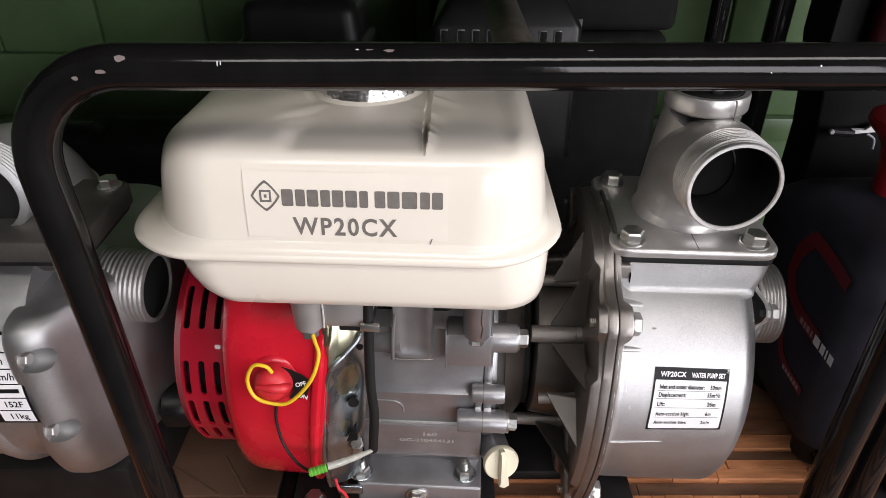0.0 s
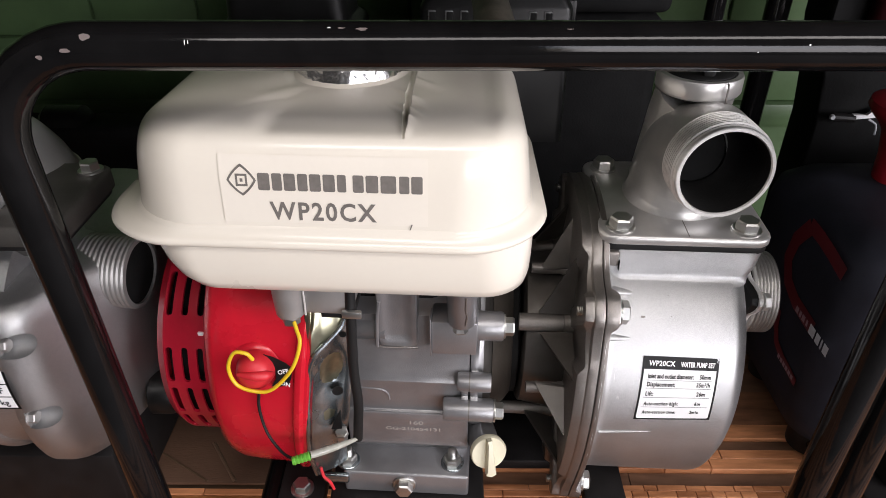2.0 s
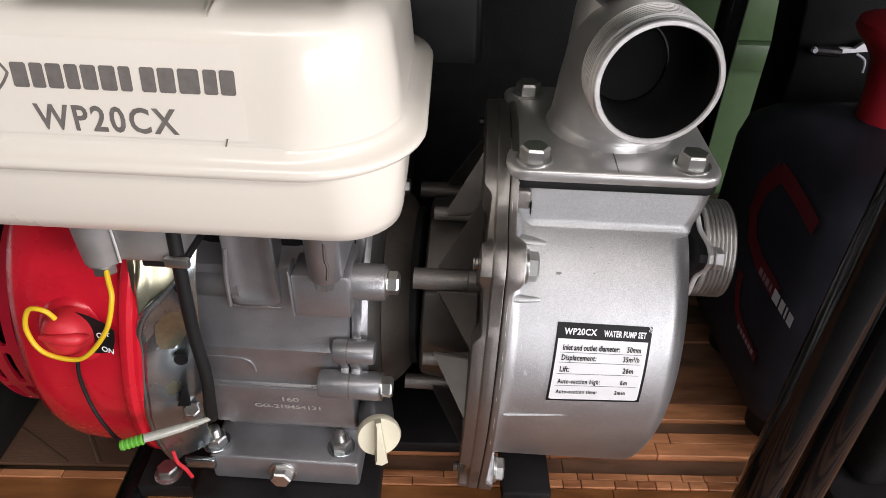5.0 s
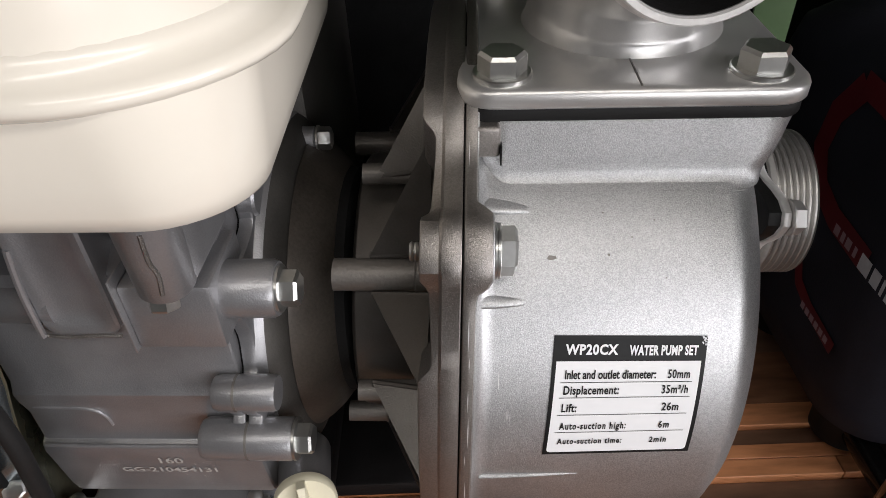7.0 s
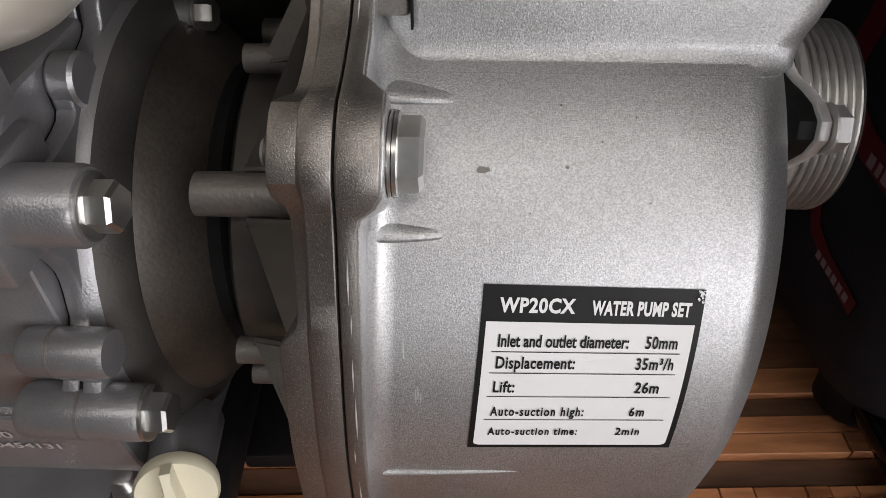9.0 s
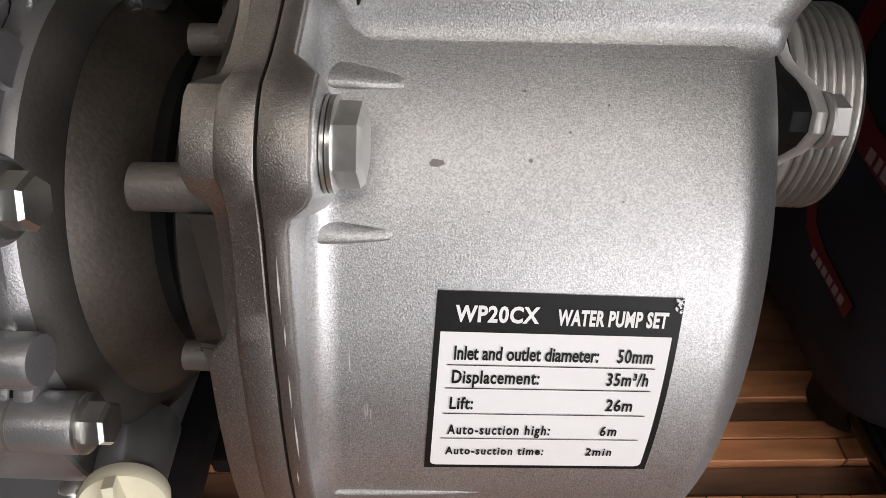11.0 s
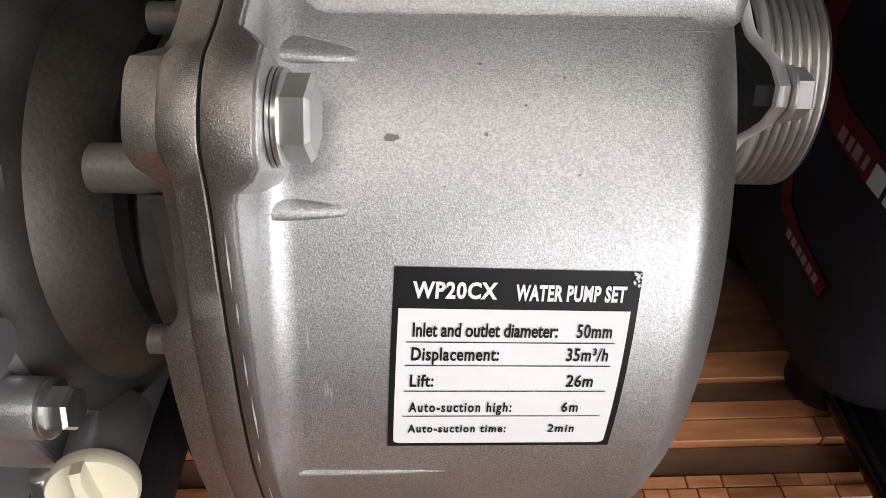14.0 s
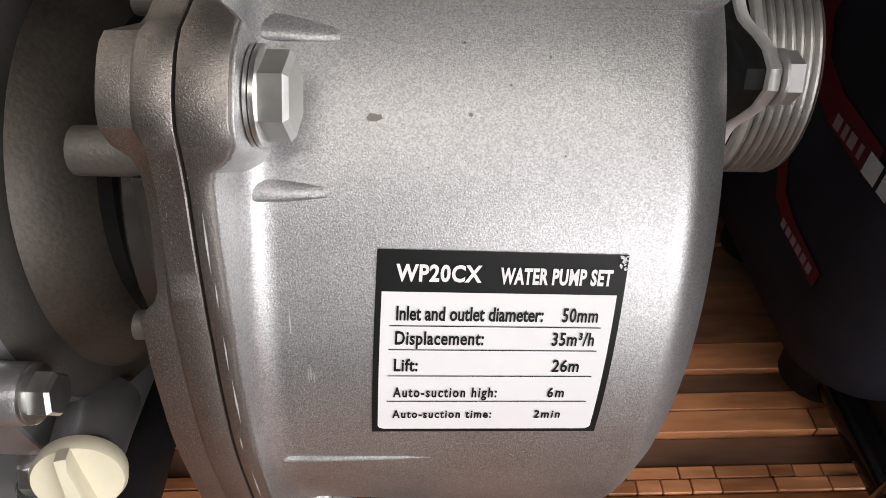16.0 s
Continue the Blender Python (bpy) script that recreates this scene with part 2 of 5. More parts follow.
def tube(points, r, n=16, bm=None, radii=None, smooth=6):
    """A round tube through the points, smoothed as a Catmull-Rom curve."""
    bm = bm or bmesh.new()
    P = [Vector(p) for p in points]
    R = radii or [r] * len(P)
    path, rad = [], []
    for i in range(len(P) - 1):
        a, b, c, d = P[max(i - 1, 0)], P[i], P[i + 1], P[min(i + 2, len(P) - 1)]
        for k in range(smooth):
            t = k / smooth
            path.append(0.5 * ((2 * b) + (c - a) * t + (2 * a - 5 * b + 4 * c - d) * t * t + (3 * b - a - 3 * c + d) * t ** 3))
            rad.append(R[i] + (R[i + 1] - R[i]) * t)
    path.append(P[-1])
    rad.append(R[-1])
    rings, up = [], None
    for i, p in enumerate(path):
        d = (path[min(i + 1, len(path) - 1)] - path[max(i - 1, 0)]).normalized()
        if up is None:
            up = frame_of(d)[0]
        up = (up - d * up.dot(d)).normalized()
        rings.append(circle(p, up, d.cross(up), rad[i], n))
    return loft(bm, rings)


def bend(corners, r, n=7):
    """A polyline whose corners are rounded with radius r."""
    P = [Vector(p) for p in corners]
    out = [P[0]]
    for a, b, c in zip(P, P[1:], P[2:]):
        d1, d2 = (a - b).normalized(), (c - b).normalized()
        half = d1.angle(d2) / 2
        cut = r / math.tan(half)
        s, e = b + d1 * cut, b + d2 * cut
        centre = b + (d1 + d2).normalized() * (r / math.sin(half))
        for k in range(n + 1):
            q = s.lerp(e, k / n) - centre
            out.append(centre + q.normalized() * r)
    return out + [P[-1]]


def pipe(points, r, n=20, bm=None):
    """A tube along straight pieces and the arcs given."""
    return tube(points, r, n, bm, smooth=1)


def box(x0, x1, y0, y1, z0, z1, bevel=0.002, seg=2, bm=None):
    bm = bm or bmesh.new()
    made = bmesh.ops.create_cube(bm, size=1.0, matrix=Matrix.LocRotScale(((x0 + x1) / 2, (y0 + y1) / 2, (z0 + z1) / 2), None, (x1 - x0, y1 - y0, z1 - z0)))
    if bevel:
        edges = list({e for v in made["verts"] for e in v.link_edges})
        bmesh.ops.bevel(bm, geom=edges, offset=bevel, segments=seg, affect="EDGES", profile=0.5, clamp_overlap=True)
    return bm


def rrect(x0, x1, y0, y1, r, z, n=10):
    """A rounded rectangle as a ring of points at height z."""
    r = min(r, (x1 - x0) / 2 - 1e-4, (y1 - y0) / 2 - 1e-4)
    out = []
    for cx, cy, a in ((x1 - r, y1 - r, 0), (x0 + r, y1 - r, 90), (x0 + r, y0 + r, 180), (x1 - r, y0 + r, 270)):
        for k in range(n + 1):
            t = radians(a + 90 * k / n)
            out.append(Vector((cx + r * math.cos(t), cy + r * math.sin(t), z)))
    return out


def prism(outline, axis, h0, h1, bevel=0.0015, bm=None, seg=2):
    """An outline of 2D points extruded along an axis from h0 to h1, with its two rims bevelled."""
    bm = bm or bmesh.new()
    order = {"x": lambda p, h: (h, p[0], p[1]), "y": lambda p, h: (p[0], h, p[1]), "z": lambda p, h: (p[0], p[1], h)}[axis]
    cx, cy = sum(p[0] for p in outline) / len(outline), sum(p[1] for p in outline) / len(outline)

    def ring(h, inset):
        out = []
        for p in outline:
            d = math.hypot(p[0] - cx, p[1] - cy)
            k = max(0.0, 1 - inset / max(d, 1e-6))
            out.append(order((cx + (p[0] - cx) * k, cy + (p[1] - cy) * k), h))
        return out
    rings = [ring(h0, bevel), ring(h0 + bevel * 0.3, bevel * 0.3), ring(h0 + bevel, 0), ring(h1 - bevel, 0), ring(h1 - bevel * 0.3, bevel * 0.3), ring(h1, bevel)]
    return loft(bm, rings)


def hexbolt(origin, d, across=0.013, high=0.0055, washer=0.0, washer_r=0.009, stud=0.0, bm=None):
    """A hexagon head on an optional washer and with an optional stud end, standing on origin along d."""
    bm = bm or bmesh.new()
    h = 0.0
    if washer:
        lathe_dir(origin, d, [(0, washer_r), (washer * 0.8, washer_r), (washer, washer_r * 0.95)], 24, bm)
        h = washer
    u, v, w = frame_of(d)
    R = across / math.sqrt(3)
    o = Vector(origin)
    loft(bm, [circle(o + w * (h + a), u, v, R * k, 6) for a, k in ((0, 1), (high * 0.82, 1), (high, 0.86))])
    if stud:
        prof = []
        for i in range(6):
            prof += [(h + high + stud * i / 6, across * 0.26), (h + high + stud * (i + 0.5) / 6, across * 0.3)]
        lathe_dir(origin, d, [(h + high * 0.9, across * 0.28)] + prof + [(h + high + stud, across * 0.22)], 16, bm)
    return bm


def lettering(text, size, put, depth=0.0, font_scale_x=1.0, bold=0.0, align="LEFT", spacing=1.0):
    """Letters as a thin mesh; put maps (u, v) to a place."""
    curve = bpy.data.curves.new("lettering", "FONT")
    curve.body, curve.size, curve.align_x, curve.offset = text, size, align, bold
    curve.resolution_u, curve.space_character = 3, spacing
    ob = bpy.data.objects.new("lettering", curve)
    me = bpy.data.meshes.new_from_object(ob)
    bm = bmesh.new()
    bm.from_mesh(me)
    bpy.data.objects.remove(ob)
    bpy.data.curves.remove(curve)
    bpy.data.meshes.remove(me)
    for v in bm.verts:
        v.co = put(v.co.x * font_scale_x, v.co.y)
    return bm


def sheet(u0, u1, v0, v1, put, nu=2, nv=12, bm=None):
    bm = bm or bmesh.new()
    rows = [[bm.verts.new(put(u0 + (u1 - u0) * i / nu, v0 + (v1 - v0) * j / nv)) for i in range(nu + 1)] for j in range(nv + 1)]
    for a, b in zip(rows, rows[1:]):
        for i in range(nu):
            bm.faces.new((a[i], a[i + 1], b[i + 1], b[i]))
    return bm


def carve(bm, cutter):
    """The first mesh with the second cut out of it."""
    obs = []
    for k, b in enumerate((bm, cutter)):
        bmesh.ops.recalc_face_normals(b, faces=b.faces)
        me = bpy.data.meshes.new("carved")
        b.to_mesh(me)
        b.free()
        obs.append(new("carved", me))
    mod = obs[0].modifiers.new("cut", "BOOLEAN")
    mod.operation, mod.solver, mod.object = "DIFFERENCE", "EXACT", obs[1]
    bpy.context.view_layer.update()
    done = bpy.data.meshes.new_from_object(obs[0].evaluated_get(bpy.context.evaluated_depsgraph_get()))
    out = bmesh.new()
    out.from_mesh(done)
    meshes = [o.data for o in obs] + [done]
    for o in obs:
        bpy.data.objects.remove(o)
    for me in meshes:
        bpy.data.meshes.remove(me)
    return out


def thread(axis, centre, h0, h1, r, pitch=0.0023, n=48, bm=None, inner=None, sign=1):
    """A male pipe thread as fine ridges, hollow if inner is given."""
    prof = []
    turns = max(2, int(abs(h1 - h0) / pitch))
    for i in range(turns):
        a, step = h0 + (h1 - h0) * i / turns, (h1 - h0) / turns
        prof += [(a, r - 0.0011), (a + step * 0.3, r), (a + step * 0.6, r), (a + step * 0.9, r - 0.0011)]
    prof.append((h1, r - 0.0012))
    if inner:
        prof += [(h1, inner), (h0, inner)]
    return lathe(axis, centre, prof, n, bm)


# ---- the large structure: shelf floor, wall, upper shelf and the shop room ----
FLOOR = -0.012
solid("floor", box(-2.2, 2.2, -2.0, 0.86, -0.62, -0.58, 0), CONCRETE, "grey concrete shop floor", "floor")
wall_back = solid("wall_north", box(-2.2, 2.2, 0.80, 0.86, -0.58, 2.2, 0), GREEN, "green painted wall behind the machines", "wall")
solid("wall_west", box(-2.26, -2.2, -2.0, 0.86, -0.58, 2.2, 0), PLASTER, "plain shop wall", "wall")
bm2 = box(-2.2, 0.36, -2.06, -2.0, -0.58, 2.2, 0)
box(1.64, 2.2, -2.06, -2.0, -0.58, 2.2, 0, bm=bm2)
box(0.36, 1.64, -2.06, -2.0, -0.58, -0.06, 0, bm=bm2)
box(0.36, 1.64, -2.06, -2.0, 1.06, 2.2, 0, bm=bm2)
solid("wall_south", bm2, PLASTER, "plain shop wall with a window opening", "wall")
bm2 = box(2.2, 2.26, -2.06, -1.75, -0.58, 2.2, 0)
box(2.2, 2.26, -0.35, 0.86, -0.58, 2.2, 0, bm=bm2)
box(2.2, 2.26, -1.75, -0.35, 1.45, 2.2, 0, bm=bm2)
solid("wall_east", bm2, PLASTER, "plain shop wall with an open doorway", "wall")
solid("ceiling", box(-2.26, 2.26, -2.06, 0.86, 2.2, 2.26, 0), PLASTER, "plain shop ceiling", "ceiling")
# unseen board above; the front rail is added to keep daylight off the wall
bm2 = box(-2.2, 2.2, 0.22, 0.80, 0.66, 0.69, 0.003)
box(-2.2, 2.2, 0.20, 0.222, 0.53, 0.69, 0.003, bm=bm2)
solid("shelf_upper", bm2, SHELFWOOD, "unseen dark board above, with a front rail added for shade", "shelf", "structure")
bm = box(-2.2, 2.2, 0.775, 0.80, 0.135, 0.165, 0.004)
box(-2.2, 2.2, 0.785, 0.80, 0.165, 0.24, 0.003, bm=bm)
solid("trim", bm, GREEN, "green painted ledge along the wall", "ledge")
for k in range(14):
    ob = new("board", mesh_of("board", box(-0.75 + k * 0.12, -0.634 + k * 0.12, 0.792, 0.80, 0.24, 0.66, 0.002), GREEN))
    ob.parent = wall_back

# ---- the main pump set ----
CY, CZ = 0.416, 0.125
# colour lowered for the shade between engine and pump
BELL = mat("brownish cast metal darkened for shade", (0.070, 0.060, 0.050), 0.42, 0.4, 0.55, 22, 0.0001, 800)
SPIN = Matrix.Translation((0, CY, 0)) @ Matrix.Rotation(radians(-3.0), 4, "Z") @ Matrix.Translation((0, -CY, 0))
pump = thing("water_pump", (0, CY, FLOOR), "silver water pump with ivory tank and red engine in black frame", "water pump")


def epart(name, bm, material, parent, label="", angle=35):
    bm.transform(SPIN)
    return part(name, bm, material, parent, label, angle)


# frame of bent tube
HX0, HX1, HZ = -0.1900, 0.2500, 0.3755
R_TUBE = 0.0103


def hoop(y):
    pts = bend([(HX0 + 0.065, y, 0.002), (HX0 + 0.010, y, 0.002), (HX0 - 0.001, y, HZ), (HX1 + 0.001, y, HZ), (HX1 - 0.005, y, 0.002), (HX1 - 0.06, y, 0.002)], 0.050, 10)
    return pipe(pts, R_TUBE, 24)


front_hoop = part("frame_hoop", hoop(0.291), BLACK, pump, "glossy black bent tube with paint chips")
part("cross_tube", pipe(bend([(0.034, 0.291, HZ - 0.001), (0.034, 0.600, HZ - 0.001), (0.034, 0.600, 0.002)], 0.04, 8), 0.0095, 20), RUSTY, pump, "worn brownish black rear stay of the frame")
part("frame_hoop", pipe(bend([(-0.15, 0.535, 0.10), (-0.15, 0.535, 0.002), (0.15, 0.535, 0.002), (0.15, 0.535, 0.10)], 0.04, 8), R_TUBE, 16), BLACK, pump, "black rear frame tube")
for x in (-0.125, 0.134):
    part("skid_tube", pipe([(x, 0.27, 0.0015), (x, 0.41, 0.0015), (x, 0.555, 0.0015)], 0.0098, 16), BLACK, pump)
for x0, x1 in ((-0.118, -0.082), (0.118, 0.15)):
    bm = box(x0, x1, 0.335, 0.50, 0.004, 0.016, 0.002)
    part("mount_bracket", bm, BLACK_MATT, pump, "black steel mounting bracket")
part("mount_bracket", box(-0.075, 0.04, 0.318, 0.52, 0.012, 0.030, 0.003), BLACK_MATT, pump, "black steel engine base")
# added black plate: stands in for the shade on the wood below the coupling
part("mount_bracket", box(0.034, 0.121, 0.384, 0.50, -0.008, 0.003, 0.002), BLACK_MATT, pump, "black plate added for the shade under the coupling")
for x, y in ((-0.1, 0.345), (-0.1, 0.49)):
    part("bolt", hexbolt((x, y, 0.016), (0, 0, 1), 0.012, 0.006, 0.0015, 0.009), ZINC, pump, "zinc plated bolt")


def chip(x, z_up, w, h, seed):
    """A flake of missing paint on the front tube; z_up is the angle round the tube."""
    rnd = random.Random(seed)
    bm = bmesh.new()
    ring = []
    for k in range(14):
        a = 2 * math.pi * k / 14
        s = 0.7 + 0.5 * rnd.random()
        u, t = x + w * s * math.cos(a) / 2, z_up + (h * s * math.sin(a) / 2) / R_TUBE
        ring.append(bm.verts.new((u, 0.291 - (R_TUBE + 0.00025) * math.cos(t), HZ + (R_TUBE + 0.00025) * math.sin(t))))
    bm.faces.new(ring)
    return bm


for k, (x, a, w, h) in enumerate(((-0.1355, 0.62, 0.0046, 0.003), (-0.0225, 0.95, 0.0048, 0.0016), (-0.031, 1.0, 0.003, 0.0008), (-0.036, 1.02, 0.0018, 0.0006), (0.1585, 0.32, 0.0008, 0.0009), (0.138, 0.05, 0.0006, 0.0005), (-0.0945, 0.42, 0.0005, 0.0024), (-0.0932, 0.42, 0.0005, 0.002), (0.062, 0.95, 0.003, 0.0005))):
    part("paint_chip", chip(x, a, w, h, k), PRIMER if w > 0.002 else WHITE_PRINT, front_hoop, "flake of missing paint")
for k, (x, z, w, h) in enumerate(((-0.1440, 0.3765, 0.0052, 0.0020), (-0.1555, 0.3735, 0.0030, 0.0020))):
    bm = bmesh.new()
    rnd = random.Random(40 + k)
    bm.faces.new([bm.verts.new((x + w / 2 * (0.75 + 0.4 * rnd.random()) * math.cos(i * 0.524), 0.2803 + (0.0004 if k else 0), z + h / 2 * (0.75 + 0.4 * rnd.random()) * math.sin(i * 0.524))) for i in range(12)])
    part("paint_chip", bm, PRIMER, front_hoop, "flake of missing paint")

# fuel tank
SHELL = [(0.2675, -0.1600, 0.0665, 0.3005, 0.468, 0.046), (0.2715, -0.1590, 0.0645, 0.3010, 0.468, 0.045), (0.2765, -0.1578, 0.0632, 0.3015, 0.467, 0.044), (0.286, -0.1560, 0.0622, 0.3024, 0.466, 0.042), (0.296, -0.1542, 0.0612, 0.3035, 0.465, 0.040), (0.305, -0.1524, 0.0600, 0.3047, 0.463, 0.038),
         (0.313, -0.1503, 0.0590, 0.3066, 0.461, 0.036), (0.3190, -0.1480, 0.0570, 0.3092, 0.458, 0.034), (0.3232, -0.1450, 0.0535, 0.3128, 0.453, 0.032), (0.3265, -0.1395, 0.0480, 0.3190, 0.446, 0.030),
         (0.3290, -0.1280, 0.0370, 0.3290, 0.436, 0.030), (0.3312, -0.1050, 0.0180, 0.3470, 0.425, 0.030), (0.3325, -0.0800, -0.003, 0.3650, 0.412, 0.02)]


def smooth(a, b, t):
    t = min(1, max(0, (t - a) / (b - a)))
    return t * t * (3 - 2 * t)


def eased(z, zs, vs):
    """Smooth curve through the sections, without overshoot."""
    i = min(max(int(np.searchsorted(zs, z)) - 1, 0), len(zs) - 2)
    h = np.diff(zs)
    d = np.diff(vs) / h
    m = [d[0]] + [0.0 if a * b <= 0 else 2 * a * b / (a + b) for a, b in zip(d, d[1:])] + [d[-1]]
    t = (z - zs[i]) / h[i]
    return float((2 * t ** 3 - 3 * t ** 2 + 1) * vs[i] + (t ** 3 - 2 * t ** 2 + t) * h[i] * m[i] + (3 * t ** 2 - 2 * t ** 3) * vs[i + 1] + (t ** 3 - t ** 2) * h[i] * m[i + 1])


def front_y(z):
    zs = [s[0] for s in SHELL]
    return eased(z, np.array(zs), [s[3] for s in SHELL])


def dense_ring(x0, x1, y0, y1, r, z, m=100, n=44):
    pts = rrect(x0, x1, y0, y1, r, z, n)
    out = []
    for j, (a, b) in enumerate(zip(pts, pts[1:] + pts[:1])):
        k = (m if j // (n + 1) in (0, 2) else 24) if j % (n + 1) == n else 1
        out += [a.lerp(b, i / k) for i in range(k)]
    return out


def shell_rings():
    rows = []
    zs = np.array([s[0] for s in SHELL])
    for z in sorted(set(list(zs) + list(np.linspace(0.2700, 0.3325, 60)))):
        v = [eased(z, zs, [s[i] for s in SHELL]) for i in range(1, 6)]
        v[0], v[1] = min(v[0], -0.081), max(v[1], -0.002)
        rows.append(v + [float(z)])
    x0, x1, y0, y1, r, z = rows[-1]
    cx, cy = (x0 + x1) / 2, (y0 + y1) / 2
    for k in range(1, 36):
        f = 1 - k / 36
        rows.append([cx + (x0 - cx) * f, cx + (x1 - cx) * f, cy + (y0 - cy) * f, cy + (y1 - cy) * f, r * f, z])
    return rows


def sunk(x, y):
    """How far the top of the tank is pressed in round the filler and beside the crease."""
    left = smooth(-0.083, -0.070, x) * (1 - smooth(-0.0070, -0.0030, x)) * 0.0024
    right = smooth(-0.0040, 0.0010, x) * (1 - smooth(0.036, 0.046, x)) * 0.0014
    return (left + right) * smooth(0.3110, 0.3230, y) * (1 - smooth(0.42, 0.45, y))


def taper(bm):
    """The tank narrows a little towards the back on its outer end."""
    for v in bm.verts:
        v.co.x -= 0.045 * max(0.0, v.co.y - 0.335) * smooth(-0.02, 0.06, v.co.x)
    return bm


def top_z(y):
    return float(np.interp(y, [q[3] for q in SHELL], [q[0] for q in SHELL]))


bm = bmesh.new()
rings = []
for row in shell_rings():
    ring = dense_ring(*row)
    for p in ring:
        p.z -= sunk(p.x, p.y)
    rings.append(ring)
taper(loft(bm, rings))
# pressed crease beside the filler
groove = tube([(-0.0040 - 0.03 * (y - 0.31), y, top_z(y) - 0.0008 + h) for y, h in ((0.3130, 0.0008), (0.3200, 0.0000), (0.3300, -0.0004), (0.3420, -0.0004), (0.3560, -0.0002), (0.3800, 0.0), (0.4150, 0.0))], 0.002, 16, radii=[0.0005, 0.0014, 0.0019, 0.0021, 0.0022, 0.0022, 0.0020])
bm = carve(bm, groove)
tank = epart("fuel_tank", bm, IVORY, pump, "ivory painted steel fuel tank with a rolled seam", 28)
bm = bmesh.new()
loft(bm, [rrect(*a) for a in ((-0.1480, 0.0560, 0.306, 0.474, 0.042, 0.2647), (-0.1680, 0.0678, 0.2993, 0.478, 0.046, 0.2652), (-0.1744, 0.0716, 0.2969, 0.482, 0.048, 0.2668), (-0.1760, 0.0726, 0.2963, 0.483, 0.048, 0.2688),
                              (-0.1748, 0.0718, 0.2968, 0.482, 0.048, 0.2704), (-0.1704, 0.0692, 0.2982, 0.479, 0.046, 0.2716), (-0.1640, 0.0664, 0.2999, 0.472, 0.046, 0.2732), (-0.1600, 0.0645, 0.3009, 0.469, 0.045, 0.2752), (-0.1578, 0.0633, 0.3016, 0.467, 0.044, 0.2780))])
epart("seam_lip", taper(bm), IVORY, tank, "rolled ivory seam", 75)
bm = bmesh.new()
PAN = ((-0.070, 0.020, 0.385, 0.430, 0.02, 0.2105), (-0.090, 0.037, 0.365, 0.445, 0.02, 0.2125), (-0.103, 0.0480, 0.340, 0.455, 0.022, 0.2195), (-0.115, 0.0552, 0.3185, 0.464, 0.024, 0.2285), (-0.125, 0.0595, 0.3050, 0.470, 0.025, 0.2348), (-0.1340, 0.0620, 0.2975, 0.474, 0.026, 0.2395), (-0.1390, 0.0632, 0.2953, 0.474, 0.027, 0.2450),
       (-0.1440, 0.0638, 0.2945, 0.475, 0.028, 0.2535), (-0.1475, 0.0642, 0.2940, 0.475, 0.030, 0.2630), (-0.1490, 0.0645, 0.2940, 0.475, 0.032, 0.2735))
loft(bm, [rrect(x0, x1, y0 + 0.0062, y1, r, z - 0.0042) for x0, x1, y0, y1, r, z in PAN])
epart("tank_pan", taper(bm), IVORY, tank, "ivory lower half of the tank", 60)
CAPX, CAPY = -0.0445, 0.399
epart("filler_neck", lathe("z", (CAPX, CAPY, 0), [(0.318, 0.0390), (0.3285, 0.0375), (0.3305, 0.0350), (0.3315, 0.0310), (0.338, 0.0275)]), IVORY, tank, "", 60)
bm = bmesh.new()
rnd = random.Random(5)
rings = []
for h, r in ((0.3280, 0.0300), (0.3295, 0.0322), (0.334, 0.0310), (0.338, 0.0300), (0.342, 0.0285), (0.346, 0.0280), (0.3475, 0.024), (0.3485, 0.012), (0.349, 0.0005)):
    rings.append([(CAPX + (r + 0.0028 * (rnd.random() - 0.5)) * math.cos(a * 2 * math.pi / 56), CAPY + (r + 0.0013 * (rnd.random() - 0.5)) * math.sin(a * 2 * math.pi / 56), h + 0.0012 * (rnd.random() - 0.5) * (r > 0.01)) for a in range(56)])
loft(bm, rings)
epart("filler_cap", bm, FOIL, tank, "filler cap wrapped in crumpled aluminium foil", 20)


def on_tank(u, z):
    return Vector((u, front_y(z) - 0.00070, z))


sticker = epart("sticker", sheet(-0.0965, 0.0085, 0.2805, 0.3160, lambda u, v: on_tank(u, v) + Vector((0, 0.00022, 0)), 8, 30), STICKER_CLEAR, tank, "pale rectangular sticker with grey print")


def bars(spec, z0, z1, put, slant=0.0):
    bm = bmesh.new()
    for a, b in spec:
        c = [put(a, z0), put(b, z0), put(b + slant, z1), put(a + slant, z1)]
        bm.faces.new([bm.verts.new(p) for p in c])
    return bm


def diamond(k):
    c, q = math.cos(math.pi * k / 24), math.sin(math.pi * k / 24)
    return (math.copysign(abs(c) ** 1.65, c), math.copysign(abs(q) ** 1.65, q))


# maker's mark: a diamond outline with a plain square in it, and a row of plain blocks
u0, v0, s = -0.0853, 0.3033, 0.0072
bm = bmesh.new()
for k in range(48):
    bm.faces.new([bm.verts.new(on_tank(u0 + s * f * q[0], v0 + 1.1 * s * f * q[1])) for f, q in ((1.04, diamond(k)), (1.04, diamond(k + 1)), (0.86, diamond(k + 1)), (0.86, diamond(k)))])
for a, b, c, d in ((-0.42, 0.42, 0.30, 0.45), (-0.42, 0.42, -0.45, -0.30), (-0.42, -0.27, -0.30, 0.30), (0.27, 0.42, -0.30, 0.30), (-0.10, 0.10, -0.12, 0.12)):
    bm.faces.new([bm.verts.new(on_tank(u0 + s * q, v0 + s * w)) for q, w in ((a, c), (b, c), (b, d), (a, d))])
epart("emblem", bm, INK, sticker, "grey diamond emblem")
x, bm = 0.0, bmesh.new()
marks = []
